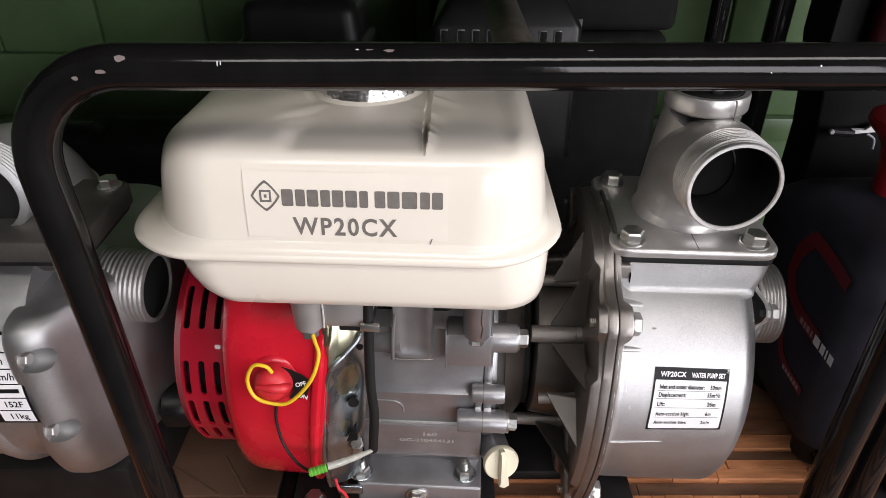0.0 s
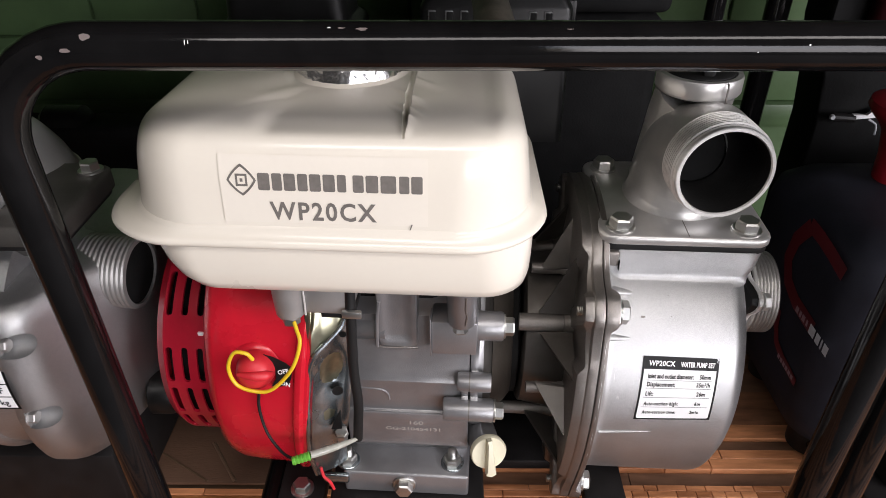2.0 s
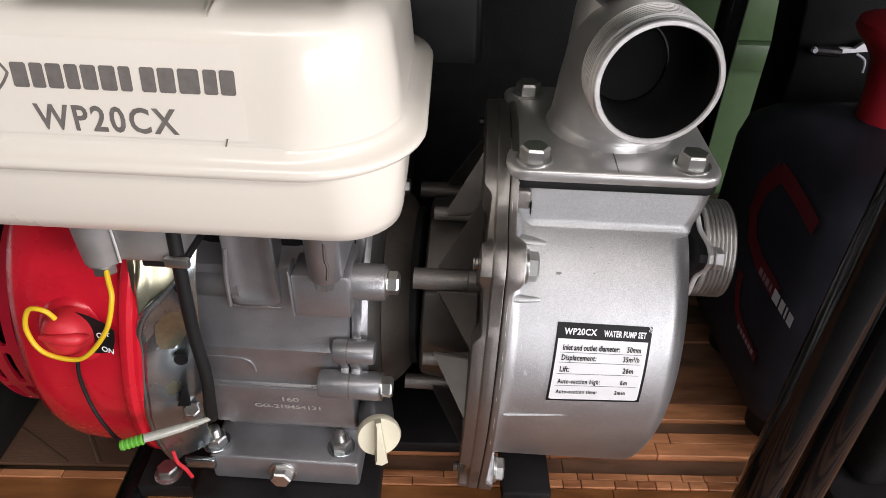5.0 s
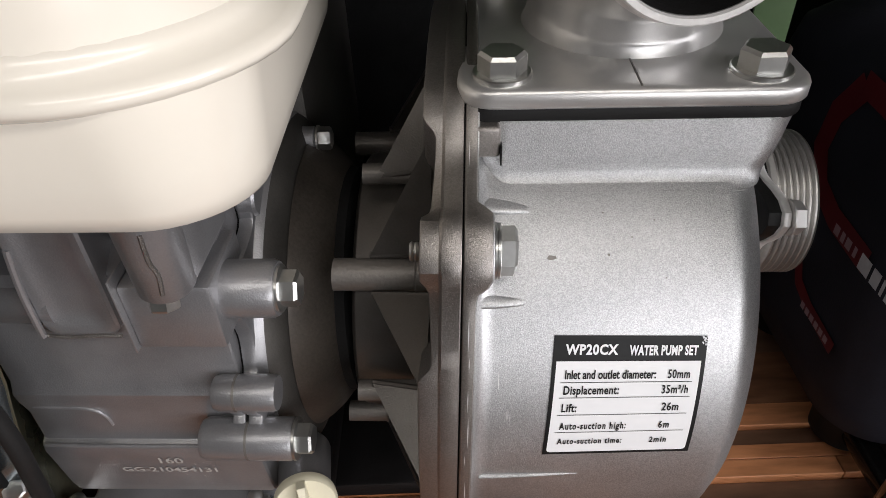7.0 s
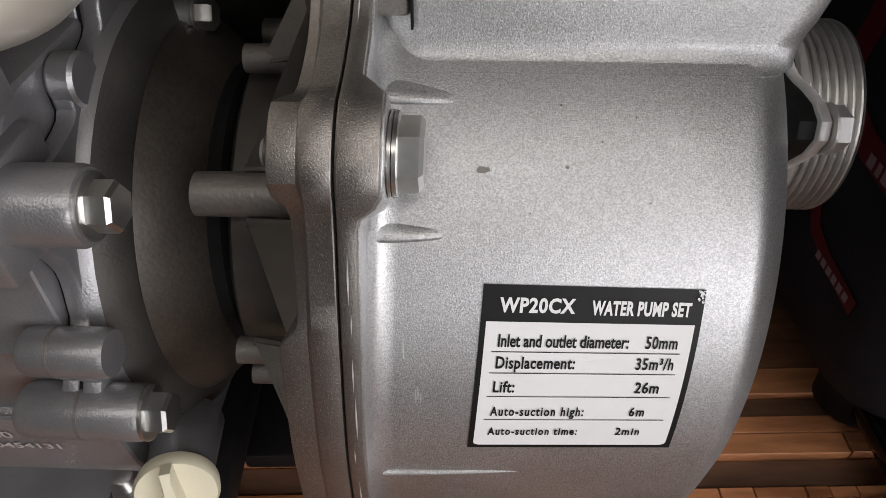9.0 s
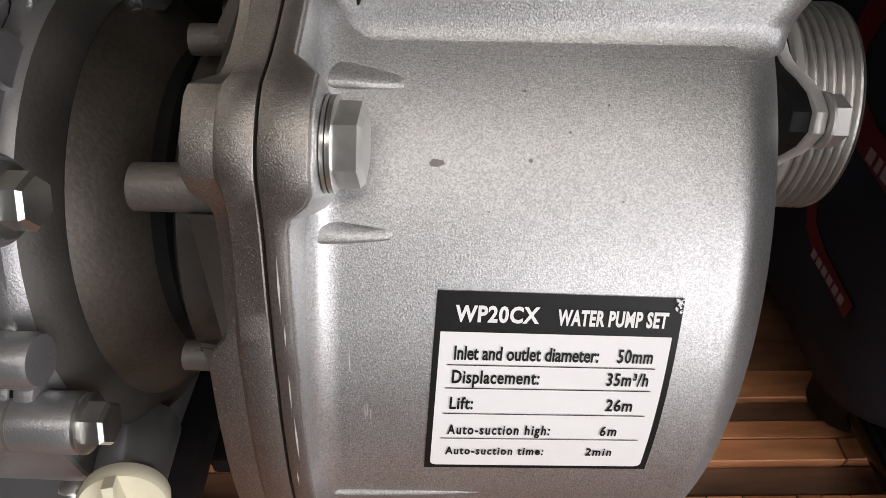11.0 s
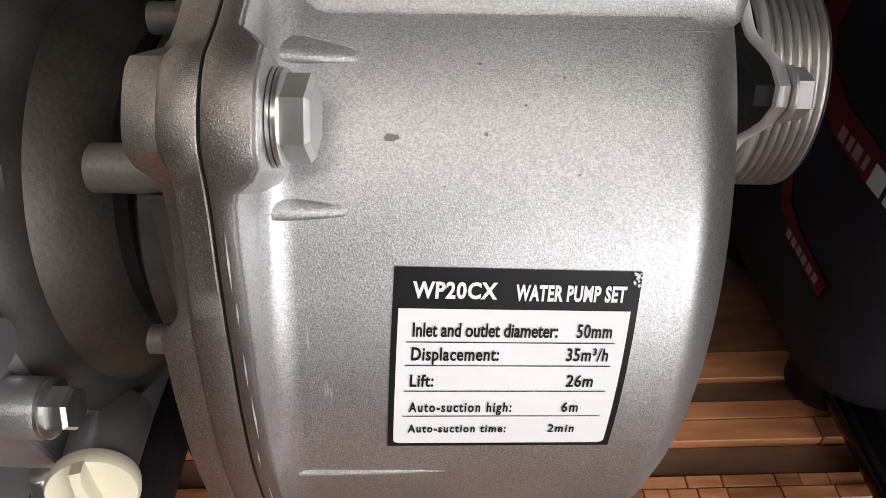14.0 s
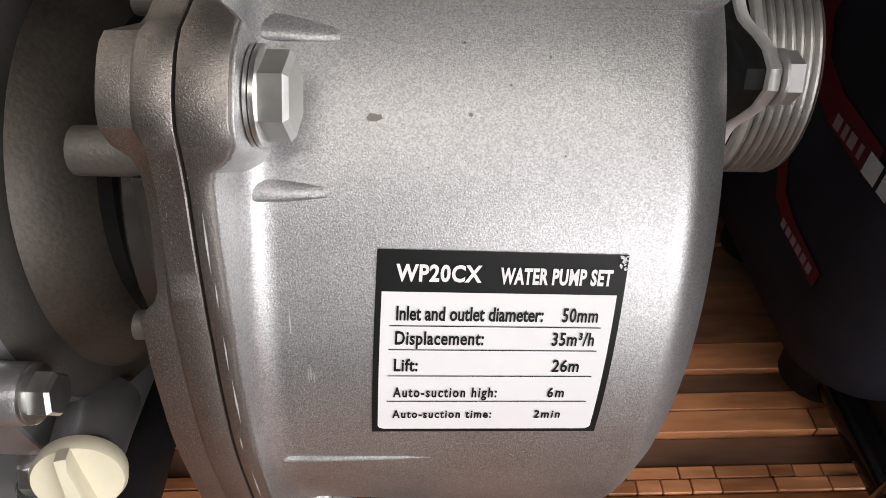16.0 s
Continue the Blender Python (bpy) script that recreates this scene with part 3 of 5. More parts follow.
for w in (6.2, 5.2, 6.0, 5.2, 5.9, 6.2, 4.6, -2.2, 5.6, 6.4, 8.0, 5.2, 5.8):
    if w > 0:
        marks.append((x, x + w * 0.84))
    x += w if w > 0 else -w
for a, b in marks:
    a, b = -0.0770 + a * 0.0840 / x, -0.0770 + b * 0.0840 / x
    c = 0.0006
    bm.faces.new([bm.verts.new(on_tank(u, v)) for u, v in ((a + c, 0.2982), (b - c, 0.2982), (b, 0.2982 + c), (b, 0.3072 - c), (b - c, 0.3072), (a + c, 0.3072), (a, 0.3072 - c), (a, 0.2982 + c))])
epart("print_bar", bm, INK, sticker, "row of grey printed blocks")
bm = lettering("WP20CX", 0.0136, lambda u, v: Vector((u, v, 0)), 0, 1.0, 0.00030, spacing=1.18)
lo, hi = min(p.co.x for p in bm.verts), max(p.co.x for p in bm.verts)
for p in bm.verts:
    p.co = on_tank(-0.0722 + (p.co.x - lo) * 0.0545 / (hi - lo), 0.2826 + p.co.y)
epart("lettering", bm, INK, sticker, "grey printed letters")
bm = bmesh.new()
bm.faces.new([bm.verts.new(on_tank(u, v)) for u, v in ((-0.0010, 0.2785), (-0.0004, 0.2785), (0.0007, 0.2817), (0.0001, 0.2817))])
epart("scratch_mark", bm, INK, tank, "short dark scratch")

# red fan cover and recoil starter
prof = [(-0.1385, 0.060), (-0.1385, 0.097), (-0.1355, 0.1030), (-0.130, 0.1055), (-0.118, 0.1068), (-0.095, 0.1075), (-0.0745, 0.1082), (-0.0735, 0.1105), (-0.0725, 0.1112), (-0.0690, 0.1112), (-0.0680, 0.1100), (-0.0670, 0.1085), (-0.0650, 0.1085), (-0.0642, 0.107), (-0.0640, 0.1)]


def cover_ring(x, r, n=96):
    out = []
    for i in range(n):
        a = 2 * math.pi * i / n
        c, s_ = math.cos(a), math.sin(a)
        rr = r
        up = smooth(0.15, 0.95, s_) * smooth(-0.3, 0.3, -c)
        rr += 0.010 * up * smooth(0.06, 0.1, r)
        skew = 0.115 * min(0.0, CZ + rr * s_ - 0.20) * smooth(-0.11, -0.066, x)
        out.append((x + skew, CY + rr * c, CZ + rr * s_))
    return out


bm = bmesh.new()
loft(bm, [cover_ring(x, r) for x, r in prof])
fan_cover = epart("fan_cover", bm, RED, pump, "red painted pressed steel fan cover", 50)
RX0, RX1, RR = -0.1815, -0.1375, 0.0860
# drum with real slots: a ring of bars between two hoops, round a core blackened for shade
bm = bmesh.new()
rim = [(RX0 + 0.010, 0.03), (RX0 + 0.0025, 0.045), (RX0, 0.062), (RX0, 0.076), (RX0 + 0.003, 0.0825), (RX0 + 0.0075, RR - 0.0008)]
lathe("x", (0, CY, CZ), rim + [(RX0 + 0.0085, RR), (RX0 + 0.0085, RR - 0.002), (RX0 + 0.006, 0.078), (RX0 + 0.012, 0.03)], 72, bm)
lathe("x", (0, CY, CZ), [(RX1 - 0.006, RR - 0.002), (RX1 - 0.006, RR + 0.0008), (RX1, RR + 0.0015), (RX1 + 0.002, RR + 0.0015), (RX1 + 0.002, RR - 0.002)], 72, bm)
slots = [(RX0 + 0.0100, RX0 + 0.0146), (RX0 + 0.0205, RX0 + 0.0251), (RX0 + 0.0310, RX0 + 0.0356)]
spans = [(-52, -37), (-33, -17), (-14, 3), (6.5, 23.5), (38, 58), (63, 85)]


def curved(x0, x1, a0, a1):
    n = max(2, int(abs(a1 - a0) / 4))
    ring = []
    for k in range(n + 1):
        t = radians(180 - (a0 + (a1 - a0) * k / n))
        c, s_ = math.cos(t), math.sin(t)
        ring.append([(x0, CY + (RR - 0.002) * c, CZ + (RR - 0.002) * s_), (x1, CY + (RR - 0.002) * c, CZ + (RR - 0.002) * s_), (x1, CY + RR * c, CZ + RR * s_), (x0, CY + RR * c, CZ + RR * s_)])
    loft(bm, ring)


def fillet(x, dx, a, da):
    """Small wedge that rounds a corner of a slot."""
    rings = []
    for r in (RR - 0.002, RR):
        rings.append([(px_, CY + r * math.cos(radians(180 - pa)), CZ + r * math.sin(radians(180 - pa))) for px_, pa in ((x, a), (x + dx, a), (x + dx * 0.3, a + da * 0.3), (x, a + da))])
    loft(bm, rings)


for x0, x1 in zip([RX0 + 0.0085] + [s_[1] for s_ in slots], [s_[0] for s_ in slots] + [RX1 - 0.006]):
    if x1 - x0 > 0.0003:
        curved(x0, x1, -180, 180)
for x0, x1 in slots:
    marks = [-180] + [v for sp in spans for v in sp] + [180]
    for a0, a1 in zip(marks[::2], marks[1::2]):
        curved(x0, x1, a0, a1)
    for a0, a1 in spans:
        for x, dx in ((x0, 0.0016), (x1, -0.0016)):
            for a, da in ((a0, 1.3), (a1, -1.3)):
                fillet(x, dx, a, da)
starter = epart("recoil_starter", bm, RED_SHADED, pump, "red recoil starter drum with rows of cooling slots", 30)
epart("core", lathe("x", (0, CY, CZ), [(RX0 + 0.007, 0.074), (RX1 - 0.001, 0.074)], 48), CAVITY, starter, "near black core for the shade inside the starter")
epart("clip", box(-0.1492, -0.1452, CY - RR - 0.001 + 0.012, CY - RR + 0.016, 0.165, 0.1695, 0.0006), WHITE_PRINT, starter, "small white clip")
# switch housing with the stop switch
bm = lathe_dir((-0.1020, 0.3160, 0.1640), (0, -0.97, 0.25), [(-0.02, 0.023), (-0.001, 0.020), (0.003, 0.0155), (0.0045, 0.006)], 40)
switch = epart("stop_switch", bm, RED, fan_cover, "round red stop switch boss", 50)
d = Vector((0, -0.97, 0.25))
bm = lathe_dir((-0.1005, 0.3095, 0.1690), d, [(-0.004, 0.0120), (0.001, 0.0118), (0.0050, 0.0108), (0.0080, 0.0085), (0.0098, 0.0052), (0.0104, 0.0020)], 40)
tube([Vector((-0.1085, 0.3080, 0.1710)) + d * 0.0078, Vector((-0.0985, 0.3085, 0.1705)) + d * 0.0088, Vector((-0.0920, 0.3090, 0.1695)) + d * 0.0068, Vector((-0.0885, 0.3095, 0.1685)) + d * 0.0030], 0.004, 14, bm, radii=[0.0012, 0.0030, 0.0034, 0.0012])
epart("switch_knob", bm, RED_PLASTIC, switch, "red plastic switch knob with a pointer", 60)


def on_cover(u, v):
    z = 0.150 + v
    return Vector((u, 0.3098 + 0.16 * v - 0.0012 + 0.0022, z))


bm = bmesh.new()
fan = [(-0.0885 + (a + 0.0850) * 0.85, 0.0175 + (b - 0.017) * 0.85) for a, b in ((-0.0930, 0.0315), (-0.0850, 0.0290), (-0.0765, 0.0245), (-0.0722, 0.0200), (-0.0735, 0.0120), (-0.0760, 0.0060), (-0.0820, 0.0040), (-0.0890, 0.0040), (-0.0850, 0.0110), (-0.0850, 0.0200))]
bm.faces.new([bm.verts.new(on_cover(u, v) + Vector((0, -0.0034, 0))) for u, v in fan])
plate = epart("switch_plate", bm, INK_BLACK, switch, "black switch label")
epart("lettering", lettering("OFF", 0.0041, lambda u, v: on_cover(-0.0868 + u * 0.95 - v * 0.2, 0.0155 + v + u * 0.25) + Vector((0, -0.0038, 0)), bold=0.0001), WHITE_PRINT, switch, "white printed letters")
epart("lettering", lettering("ON", 0.0040, lambda u, v: on_cover(-0.0862 + u * 0.95 + v * 0.2, 0.0085 + v - u * 0.30) + Vector((0, -0.0038, 0)), bold=0.0001), WHITE_PRINT, switch, "white printed letters")
# plated shroud between cover and crankcase
bm = bmesh.new()
out = [(0.3265, 0.066), (0.3200, 0.085), (0.3160, 0.110), (0.3160, 0.140), (0.3190, 0.170), (0.3210, 0.190), (0.326, 0.205), (0.345, 0.215), (0.40, 0.22), (0.40, 0.05), (0.335, 0.052)]
prism(out, "x", -0.0700, -0.0660, 0.0006, bm)
shroud = epart("engine_shroud", bm, ZINC_YELLOW, pump, "yellowish plated steel shroud", 40)
bm = bmesh.new()
sec = [(0.3220, 0.060), (0.3170, 0.075), (0.3130, 0.092), (0.3110, 0.112), (0.3135, 0.135), (0.3175, 0.152), (0.3190, 0.172), (0.3215, 0.190), (0.3300, 0.207)]


def on_shroud(t, z, lift=0.0):
    y = float(np.interp(z, [q[1] for q in sec], [q[0] for q in sec]))
    return Vector((-0.0735 + 0.115 * max(-0.10, min(0, z - 0.2)) * 0.75 + 0.0065 + 0.0255 * t - 0.006 * max(0, 0.12 - z) / 0.06 * t, y + 0.013 * t * t - 0.0035 * math.exp(-((t - 0.12) / 0.08) ** 2) + 0.004 * math.exp(-(((z - 0.150) / 0.022) ** 2 + ((t - 0.55) / 0.25) ** 2)) - lift, z))


loft(bm, [[on_shroud(k / 12, z) for z in np.linspace(0.060, 0.207, 25)] for k in range(13)], close=False, cap=False)
flange = epart("shroud_flange", bm, ZINC_YELLOW, shroud, "curved plated edge", 60)
edge = [(0.03, 0.062), (0.03, 0.090), (0.02, 0.120), (0.02, 0.150), (0.06, 0.166), (0.20, 0.176), (0.48, 0.183), (0.76, 0.191), (0.86, 0.201)]


def lip_t(z):
    return float(np.interp(z, [e[1] for e in edge], [e[0] for e in edge]))


bm = bmesh.new()
loft(bm, [[on_shroud(lip_t(z) + (1.0 - lip_t(z)) * k / 8, z, 0.0014 - 0.0034 * math.sin(math.pi * k / 8) ** 2 * math.exp(-((z - 0.160) / 0.013) ** 2) - 0.0016 * math.sin(math.pi * k / 8) * math.exp(-((z - 0.125) / 0.012) ** 2)) for z in np.linspace(0.062, 0.201, 40)] for k in range(9)], close=False, cap=False)
epart("lower_panel", bm, ZINC_BLUE, flange, "bluish plated lower sheet", 60)
epart("lip", tube([on_shroud(t, z, 0.0014) for t, z in edge], 0.0019, 10, smooth=5), ZINC_BLUE, flange, "bright rolled lip")
epart("hole", lathe_dir((-0.0535, 0.3195, 0.1440), (0.25, -0.98, 0.1), [(0, 0.0036), (0.0004, 0.0036)], 20), INK_BLACK, shroud, "dark round hole")
epart("hole", lathe_dir((-0.0475, 0.3250, 0.1870), (0.15, -0.98, 0.1), [(0, 0.0022), (0.0004, 0.0022)], 20), INK_BLACK, shroud, "dark round hole")
epart("hole", prism([(-0.0590, 0.1150), (-0.0535, 0.1290), (-0.0515, 0.1320), (-0.0518, 0.1160)], "y", 0.3125, 0.3150, 0.0006), CAVITY, shroud, "dark slanted opening")
epart("lever", box(-0.0555, -0.0505, 0.312, 0.3215, 0.098, 0.110, 0.001), ZINC, shroud, "plated lever")
epart("bolt", hexbolt((-0.0530, 0.3165, 0.107), (0, -0.4, 0.9), 0.008, 0.004), ZINC, shroud)

# crankcase
bm = bmesh.new()
prism([(0.3560, 0.050), (0.3520, 0.060), (0.3440, 0.0685), (0.3395, 0.0735), (0.3388, 0.0765), (0.3382, 0.0790), (0.3360, 0.0990), (0.3352, 0.1050), (0.3358, 0.1080), (0.3385, 0.1098), (0.3390, 0.1250), (0.3372, 0.1330), (0.3368, 0.1375), (0.3392, 0.1425), (0.3400, 0.1650), (0.3420, 0.190), (0.3600, 0.202), (0.50, 0.202), (0.50, 0.05)], "x", -0.0540, 0.0310, 0.002, bm)
crankcase = epart("crankcase", bm, CAST, pump, "grey cast aluminium crankcase with soft steps", 24)
bm = box(-0.0590, 0.0325, 0.3285, 0.50, 0.0320, 0.0530, 0.0022, 3)
epart("crankcase_base", bm, CAST, crankcase)
epart("casting_edge", tube([(-0.052, 0.3362, 0.1086), (-0.01, 0.3356, 0.1088), (0.029, 0.3360, 0.1090)], 0.0008, 8), CAST, crankcase)
epart("casting_edge", tube([(-0.050, 0.3385, 0.1290), (-0.030, 0.3380, 0.1285), (-0.0245, 0.3385, 0.1240), (-0.0235, 0.3388, 0.1180)], 0.0007, 8), CAST, crankcase)
for x, y in ((-0.0568, 0.3385), (0.0201, 0.3410)):
    epart("washer", lathe("z", (x, y, 0), [(0.0530, 0.0085), (0.0541, 0.0085), (0.0545, 0.0080)], 28), ZINC_BLUE, crankcase, "bluish plated washer")
    epart("bolt", hexbolt((x, y, 0.0545), (0, 0, 1), 0.0115, 0.0058, 0.0, 0.0, 0.0072), ZINC, crankcase, "zinc plated nut on a stud")
epart("bolt", hexbolt((-0.0145, 0.3285, 0.0425), (0, -1, 0), 0.0115, 0.006, 0.0015, 0.0085, 0.0), ZINC, crankcase, "zinc plated drain bolt")
epart("earth_tab", box(-0.0735, -0.0545, 0.3250, 0.3290, 0.0440, 0.0530, 0.0018, 3), ZINC_BLUE, crankcase, "pale plated earth tab")
epart("governor_boss", lathe("x", (0, 0.3480, 0.1770), [(-0.0520, 0.0085), (-0.0500, 0.0100), (-0.0290, 0.0104), (-0.0270, 0.0112), (-0.0235, 0.0112)], 28), CAST, crankcase, "round cast boss", 40)
# cylinder foot and bosses under the tank
bm = bmesh.new()
loft(bm, [[(p.x, y, p.y) for p in rrect(-0.0280 + i, -0.0025 - i, 0.1680 + i, 0.2250 - i, 0.004, 0, 5)] for y, i in ((0.36, 0), (0.3380, 0), (0.3371, 0.0008), (0.3371, 0.0024), (0.3377, 0.0044), (0.3387, 0.0062), (0.3390, 0.0095))])
foot = epart("boss", bm, CAST, crankcase, "cast foot with a shallow pocket", 40)
epart("casting_flash", tube([(-0.0285, 0.3370, 0.1680), (-0.0200, 0.3366, 0.1676), (-0.0100, 0.3367, 0.1682), (-0.0025, 0.3370, 0.1678)], 0.0007, 6), RAW, foot, "rough casting edge")
epart("casting_flash", tube([(-0.0287, 0.3362, 0.1682), (-0.0282, 0.3364, 0.1850), (-0.0272, 0.3368, 0.1960), (-0.0262, 0.3372, 0.2040)], 0.0012, 8), CAST, foot, "raised casting edge")
bm = box(-0.050, 0.015, 0.3520, 0.44, 0.186, 0.234, 0.010, 4)
epart("cylinder_foot", bm, BLACK_MATT, crankcase)
bm = box(0.0066, 0.0355, 0.3300, 0.36, 0.1690, 0.1950, 0.0015, 2)
boss = epart("boss", bm, CAST, crankcase)
epart("casting_flash", box(0.0060, 0.0068, 0.3280, 0.340, 0.1690, 0.1985, 0.0003), CAST, boss, "thin edge of casting flash")
bm = lathe("z", (0.0258, 0.3262, 0), [(0.1985, 0.0072), (0.2000, 0.0083), (0.236, 0.0096), (0.240, 0.0096)], 28)
box(0.0170, 0.0345, 0.326, 0.36, 0.1990, 0.24, 0.003, bm=bm)
mount = epart("tank_mount", bm, CAST, pump, "grey cast tank mount")
epart("casting_flash", tube([(0.0285, 0.3176, 0.2240), (0.0282, 0.3177, 0.2150), (0.0290, 0.3182, 0.2100), (0.0283, 0.3180, 0.2030)], 0.0007, 6), RAW, mount, "rough casting seam")
epart("bolt", hexbolt((0.0252, 0.3235, 0.1990), (0, -0.35, -1), 0.008, 0.004, 0.001, 0.0055), ZINC, mount)
bm = lathe("z", (-0.0752, 0.3185, 0), [(0.2082, 0.0078), (0.2094, 0.0090), (0.2200, 0.0096), (0.2360, 0.0102)], 28)
box(-0.0752, -0.0380, 0.3150, 0.35, 0.2095, 0.2330, 0.003, 3, bm=bm)
mount = epart("tank_mount", bm, SILVER_DULL, pump, "silver cast tank mount with a round boss")
epart("bolt", hexbolt((-0.0752, 0.3165, 0.2083), (0, -0.15, -1), 0.0095, 0.005, 0.0012, 0.0068), ZINC, mount)
epart("pad", box(-0.0575, -0.0375, 0.3170, 0.345, 0.2058, 0.2097, 0.001), RUBBER, mount, "black rubber pad")
epart("casting_flash", tube([(-0.0655, 0.3140, 0.2320), (-0.0652, 0.3138, 0.2200), (-0.0656, 0.3142, 0.2100)], 0.0006, 6), RAW_BRIGHT, mount, "rough casting seam")

# side cover with bosses: a thin wavy rim and a domed body
def cover_r(deg):
    d = (deg + 180) % 360 - 180
    return 0.0765 + 0.0125 * math.exp(-(((d - 40) / 9) ** 2)) + 0.0060 * math.exp(-(((d - 33) / 5) ** 2)) + 0.0080 * math.exp(-(((d - 62) / 5) ** 4)) + 0.0085 * math.exp(-(((d - 8) / 5) ** 4)) + 0.0090 * math.exp(-(((d + 4) / 6) ** 4)) + 0.008 * math.exp(-(((d - 82) / 5) ** 4)) + 0.010 * math.exp(-(((d + 50) / 8) ** 2))


out = [(CY - cover_r(k * 2) * math.cos(radians(k * 2)), CZ + cover_r(k * 2) * math.sin(radians(k * 2))) for k in range(180)]
bm = prism(out, "x", 0.0316, 0.0372, 0.0012)
cover = epart("side_cover", bm, CAST, pump, "grey cast crankcase side cover with a wavy rim", 40)
# dome and inner shoulder carry the pump's shade in their colour
epart("dome", lathe("x", (0, CY, CZ), [(0.0455, 0.0500), (0.0462, 0.0650), (0.0510, 0.0615), (0.0560, 0.0565), (0.0600, 0.0510), (0.0625, 0.044), (0.0630, 0.03)], 72), BELL, cover, "domed cover, darkened for the pump's shade", 60)
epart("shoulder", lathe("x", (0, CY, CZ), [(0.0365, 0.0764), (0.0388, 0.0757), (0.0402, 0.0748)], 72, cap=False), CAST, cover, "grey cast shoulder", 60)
epart("inner_shoulder", lathe("x", (0, CY, CZ), [(0.0400, 0.0748), (0.0430, 0.0722), (0.0452, 0.0675), (0.0462, 0.0630)], 72), PLATE, cover, "inner shoulder, darkened for the pump's shade", 60)
epart("case_rim", prism([(CY + (p[0] - CY) * 0.995, CZ + (p[1] - CZ) * 0.995) for p in out], "x", 0.0258, 0.0306, 0.0010), CAST, crankcase, "", 40)
epart("gasket_line", prism([(CY + (p[0] - CY) * 0.985, CZ + (p[1] - CZ) * 0.985) for p in out], "x", 0.0304, 0.0318, 0.0002), CAVITY, cover, "dark joint line")
for y, z, r, x0, x1 in ((0.3420, 0.1840, 0.0095, 0.0240, 0.0520), (0.3345, 0.1420, 0.0066, 0.0235, 0.0455), (0.3330, 0.1180, 0.0080, 0.0140, 0.0480)):
    epart("gasket_line", lathe("x", (0, y, z), [(0.0309, r * 1.015), (0.0318, r * 1.015)], 28), CAST_DARK, cover)
    epart("boss", lathe("x", (0, y, z), [(x0, r * 0.9), (x0 + 0.002, r), (x1 - 0.0015, r), (x1, r * 0.92)], 28), CAST, cover)
for y, z, x1 in ((0.3420, 0.1840, 0.0520), (0.3330, 0.1180, 0.0480)):
    epart("bolt", hexbolt((x1, y, z), (1, 0, 0), 0.0105, 0.0055, 0.0012, 0.0078), ZINC, cover)
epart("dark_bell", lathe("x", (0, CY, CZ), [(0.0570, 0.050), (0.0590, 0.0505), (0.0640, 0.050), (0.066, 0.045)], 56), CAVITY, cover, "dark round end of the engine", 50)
for y, z in ((0.4300, 0.1900),):
    epart("boss", lathe("x", (0, y, z - 0.001), [(0.036, 0.0055), (0.0485, 0.0050), (0.0495, 0.0042)], 24), CAST, cover)
    epart("bolt", hexbolt((0.0495, y, z - 0.001), (1, 0, 0), 0.0085, 0.005, 0.001, 0.0055), ZINC, cover)

o = Vector((0, CY - 0.0785 * math.cos(radians(62)), CZ + 0.0785 * math.sin(radians(62))))
for x0, x1 in ((0.0235, 0.0302), (0.0314, 0.0385)):
    epart("boss", lathe("x", (0, o.y, o.z), [(x0, 0.0062), (x0 + 0.001, 0.0070), (x1 - 0.001, 0.0070), (x1, 0.0062)], 28), CAST, cover)

# oil filler cap
d = Vector((0.25, -0.93, 0.27)).normalized()
bm = lathe_dir((0.0455, 0.3320, 0.0790), d, [(-0.014, 0.0075), (-0.002, 0.008), (-0.0015, 0.0125), (0.002, 0.0130), (0.0036, 0.0122), (0.0040, 0.006)], 40)
oil = epart("oil_cap", bm, CREAM, crankcase, "cream plastic oil filler cap", 40)
u, v, w = frame_of(d)
bm = bmesh.new()
ring = []
for h in (0.0036, 0.0080, 0.0095):
    k = 1.0 if h < 0.009 else 0.75
    o = Vector((0.0455, 0.3320, 0.0790)) + d * h
    side, up = u, v
    ring.append([o + up * (0.0125 * k) + side * (0.0016 * k), o - up * 0.015 * k + side * (0.0036 * k), o - up * 0.0165 * k, o - up * 0.015 * k - side * (0.0036 * k), o + up * (0.0125 * k) - side * (0.0016 * k)])
loft(bm, ring)
epart("grip", bm, CREAM, oil, "")
epart("filler_tube", lathe_dir((0.0455, 0.3320, 0.0790), d, [(-0.03, 0.012), (-0.006, 0.0105), (-0.004, 0.0095)], 28), CAST, crankcase)

# cables
epart("cable", tube([(-0.0972, 0.3010, 0.1850), (-0.1000, 0.3000, 0.1905), (-0.1075, 0.3000, 0.1905), (-0.1128, 0.3000, 0.1785), (-0.1095, 0.2990, 0.1660), (-0.0985, 0.2985, 0.1615), (-0.0875, 0.2985, 0.1640), (-0.0740, 0.3000, 0.1800), (-0.0680, 0.3030, 0.1970), (-0.0705, 0.3085, 0.2030), (-0.0742, 0.3150, 0.2075)], 0.0012, 10), YELLOW, pump, "yellow cable looped over the switch")
epart("cable", tube([(-0.1010, 0.3085, 0.1500), (-0.1020, 0.3065, 0.1380), (-0.0985, 0.3030, 0.1200), (-0.0880, 0.2960, 0.1100), (-0.0780, 0.2900, 0.1110)], 0.0010, 8), RUBBER, pump, "thin black cable")
epart("cable", tube([(-0.0390, 0.3180, 0.2400), (-0.0390, 0.3165, 0.2200), (-0.0398, 0.3155, 0.1950), (-0.0405, 0.3150, 0.1650), (-0.0395, 0.3145, 0.1400), (-0.0410, 0.3140, 0.1180), (-0.0420, 0.3140, 0.1060)], 0.0032, 14), RUBBER, pump, "black sleeved cable hanging under the tank")
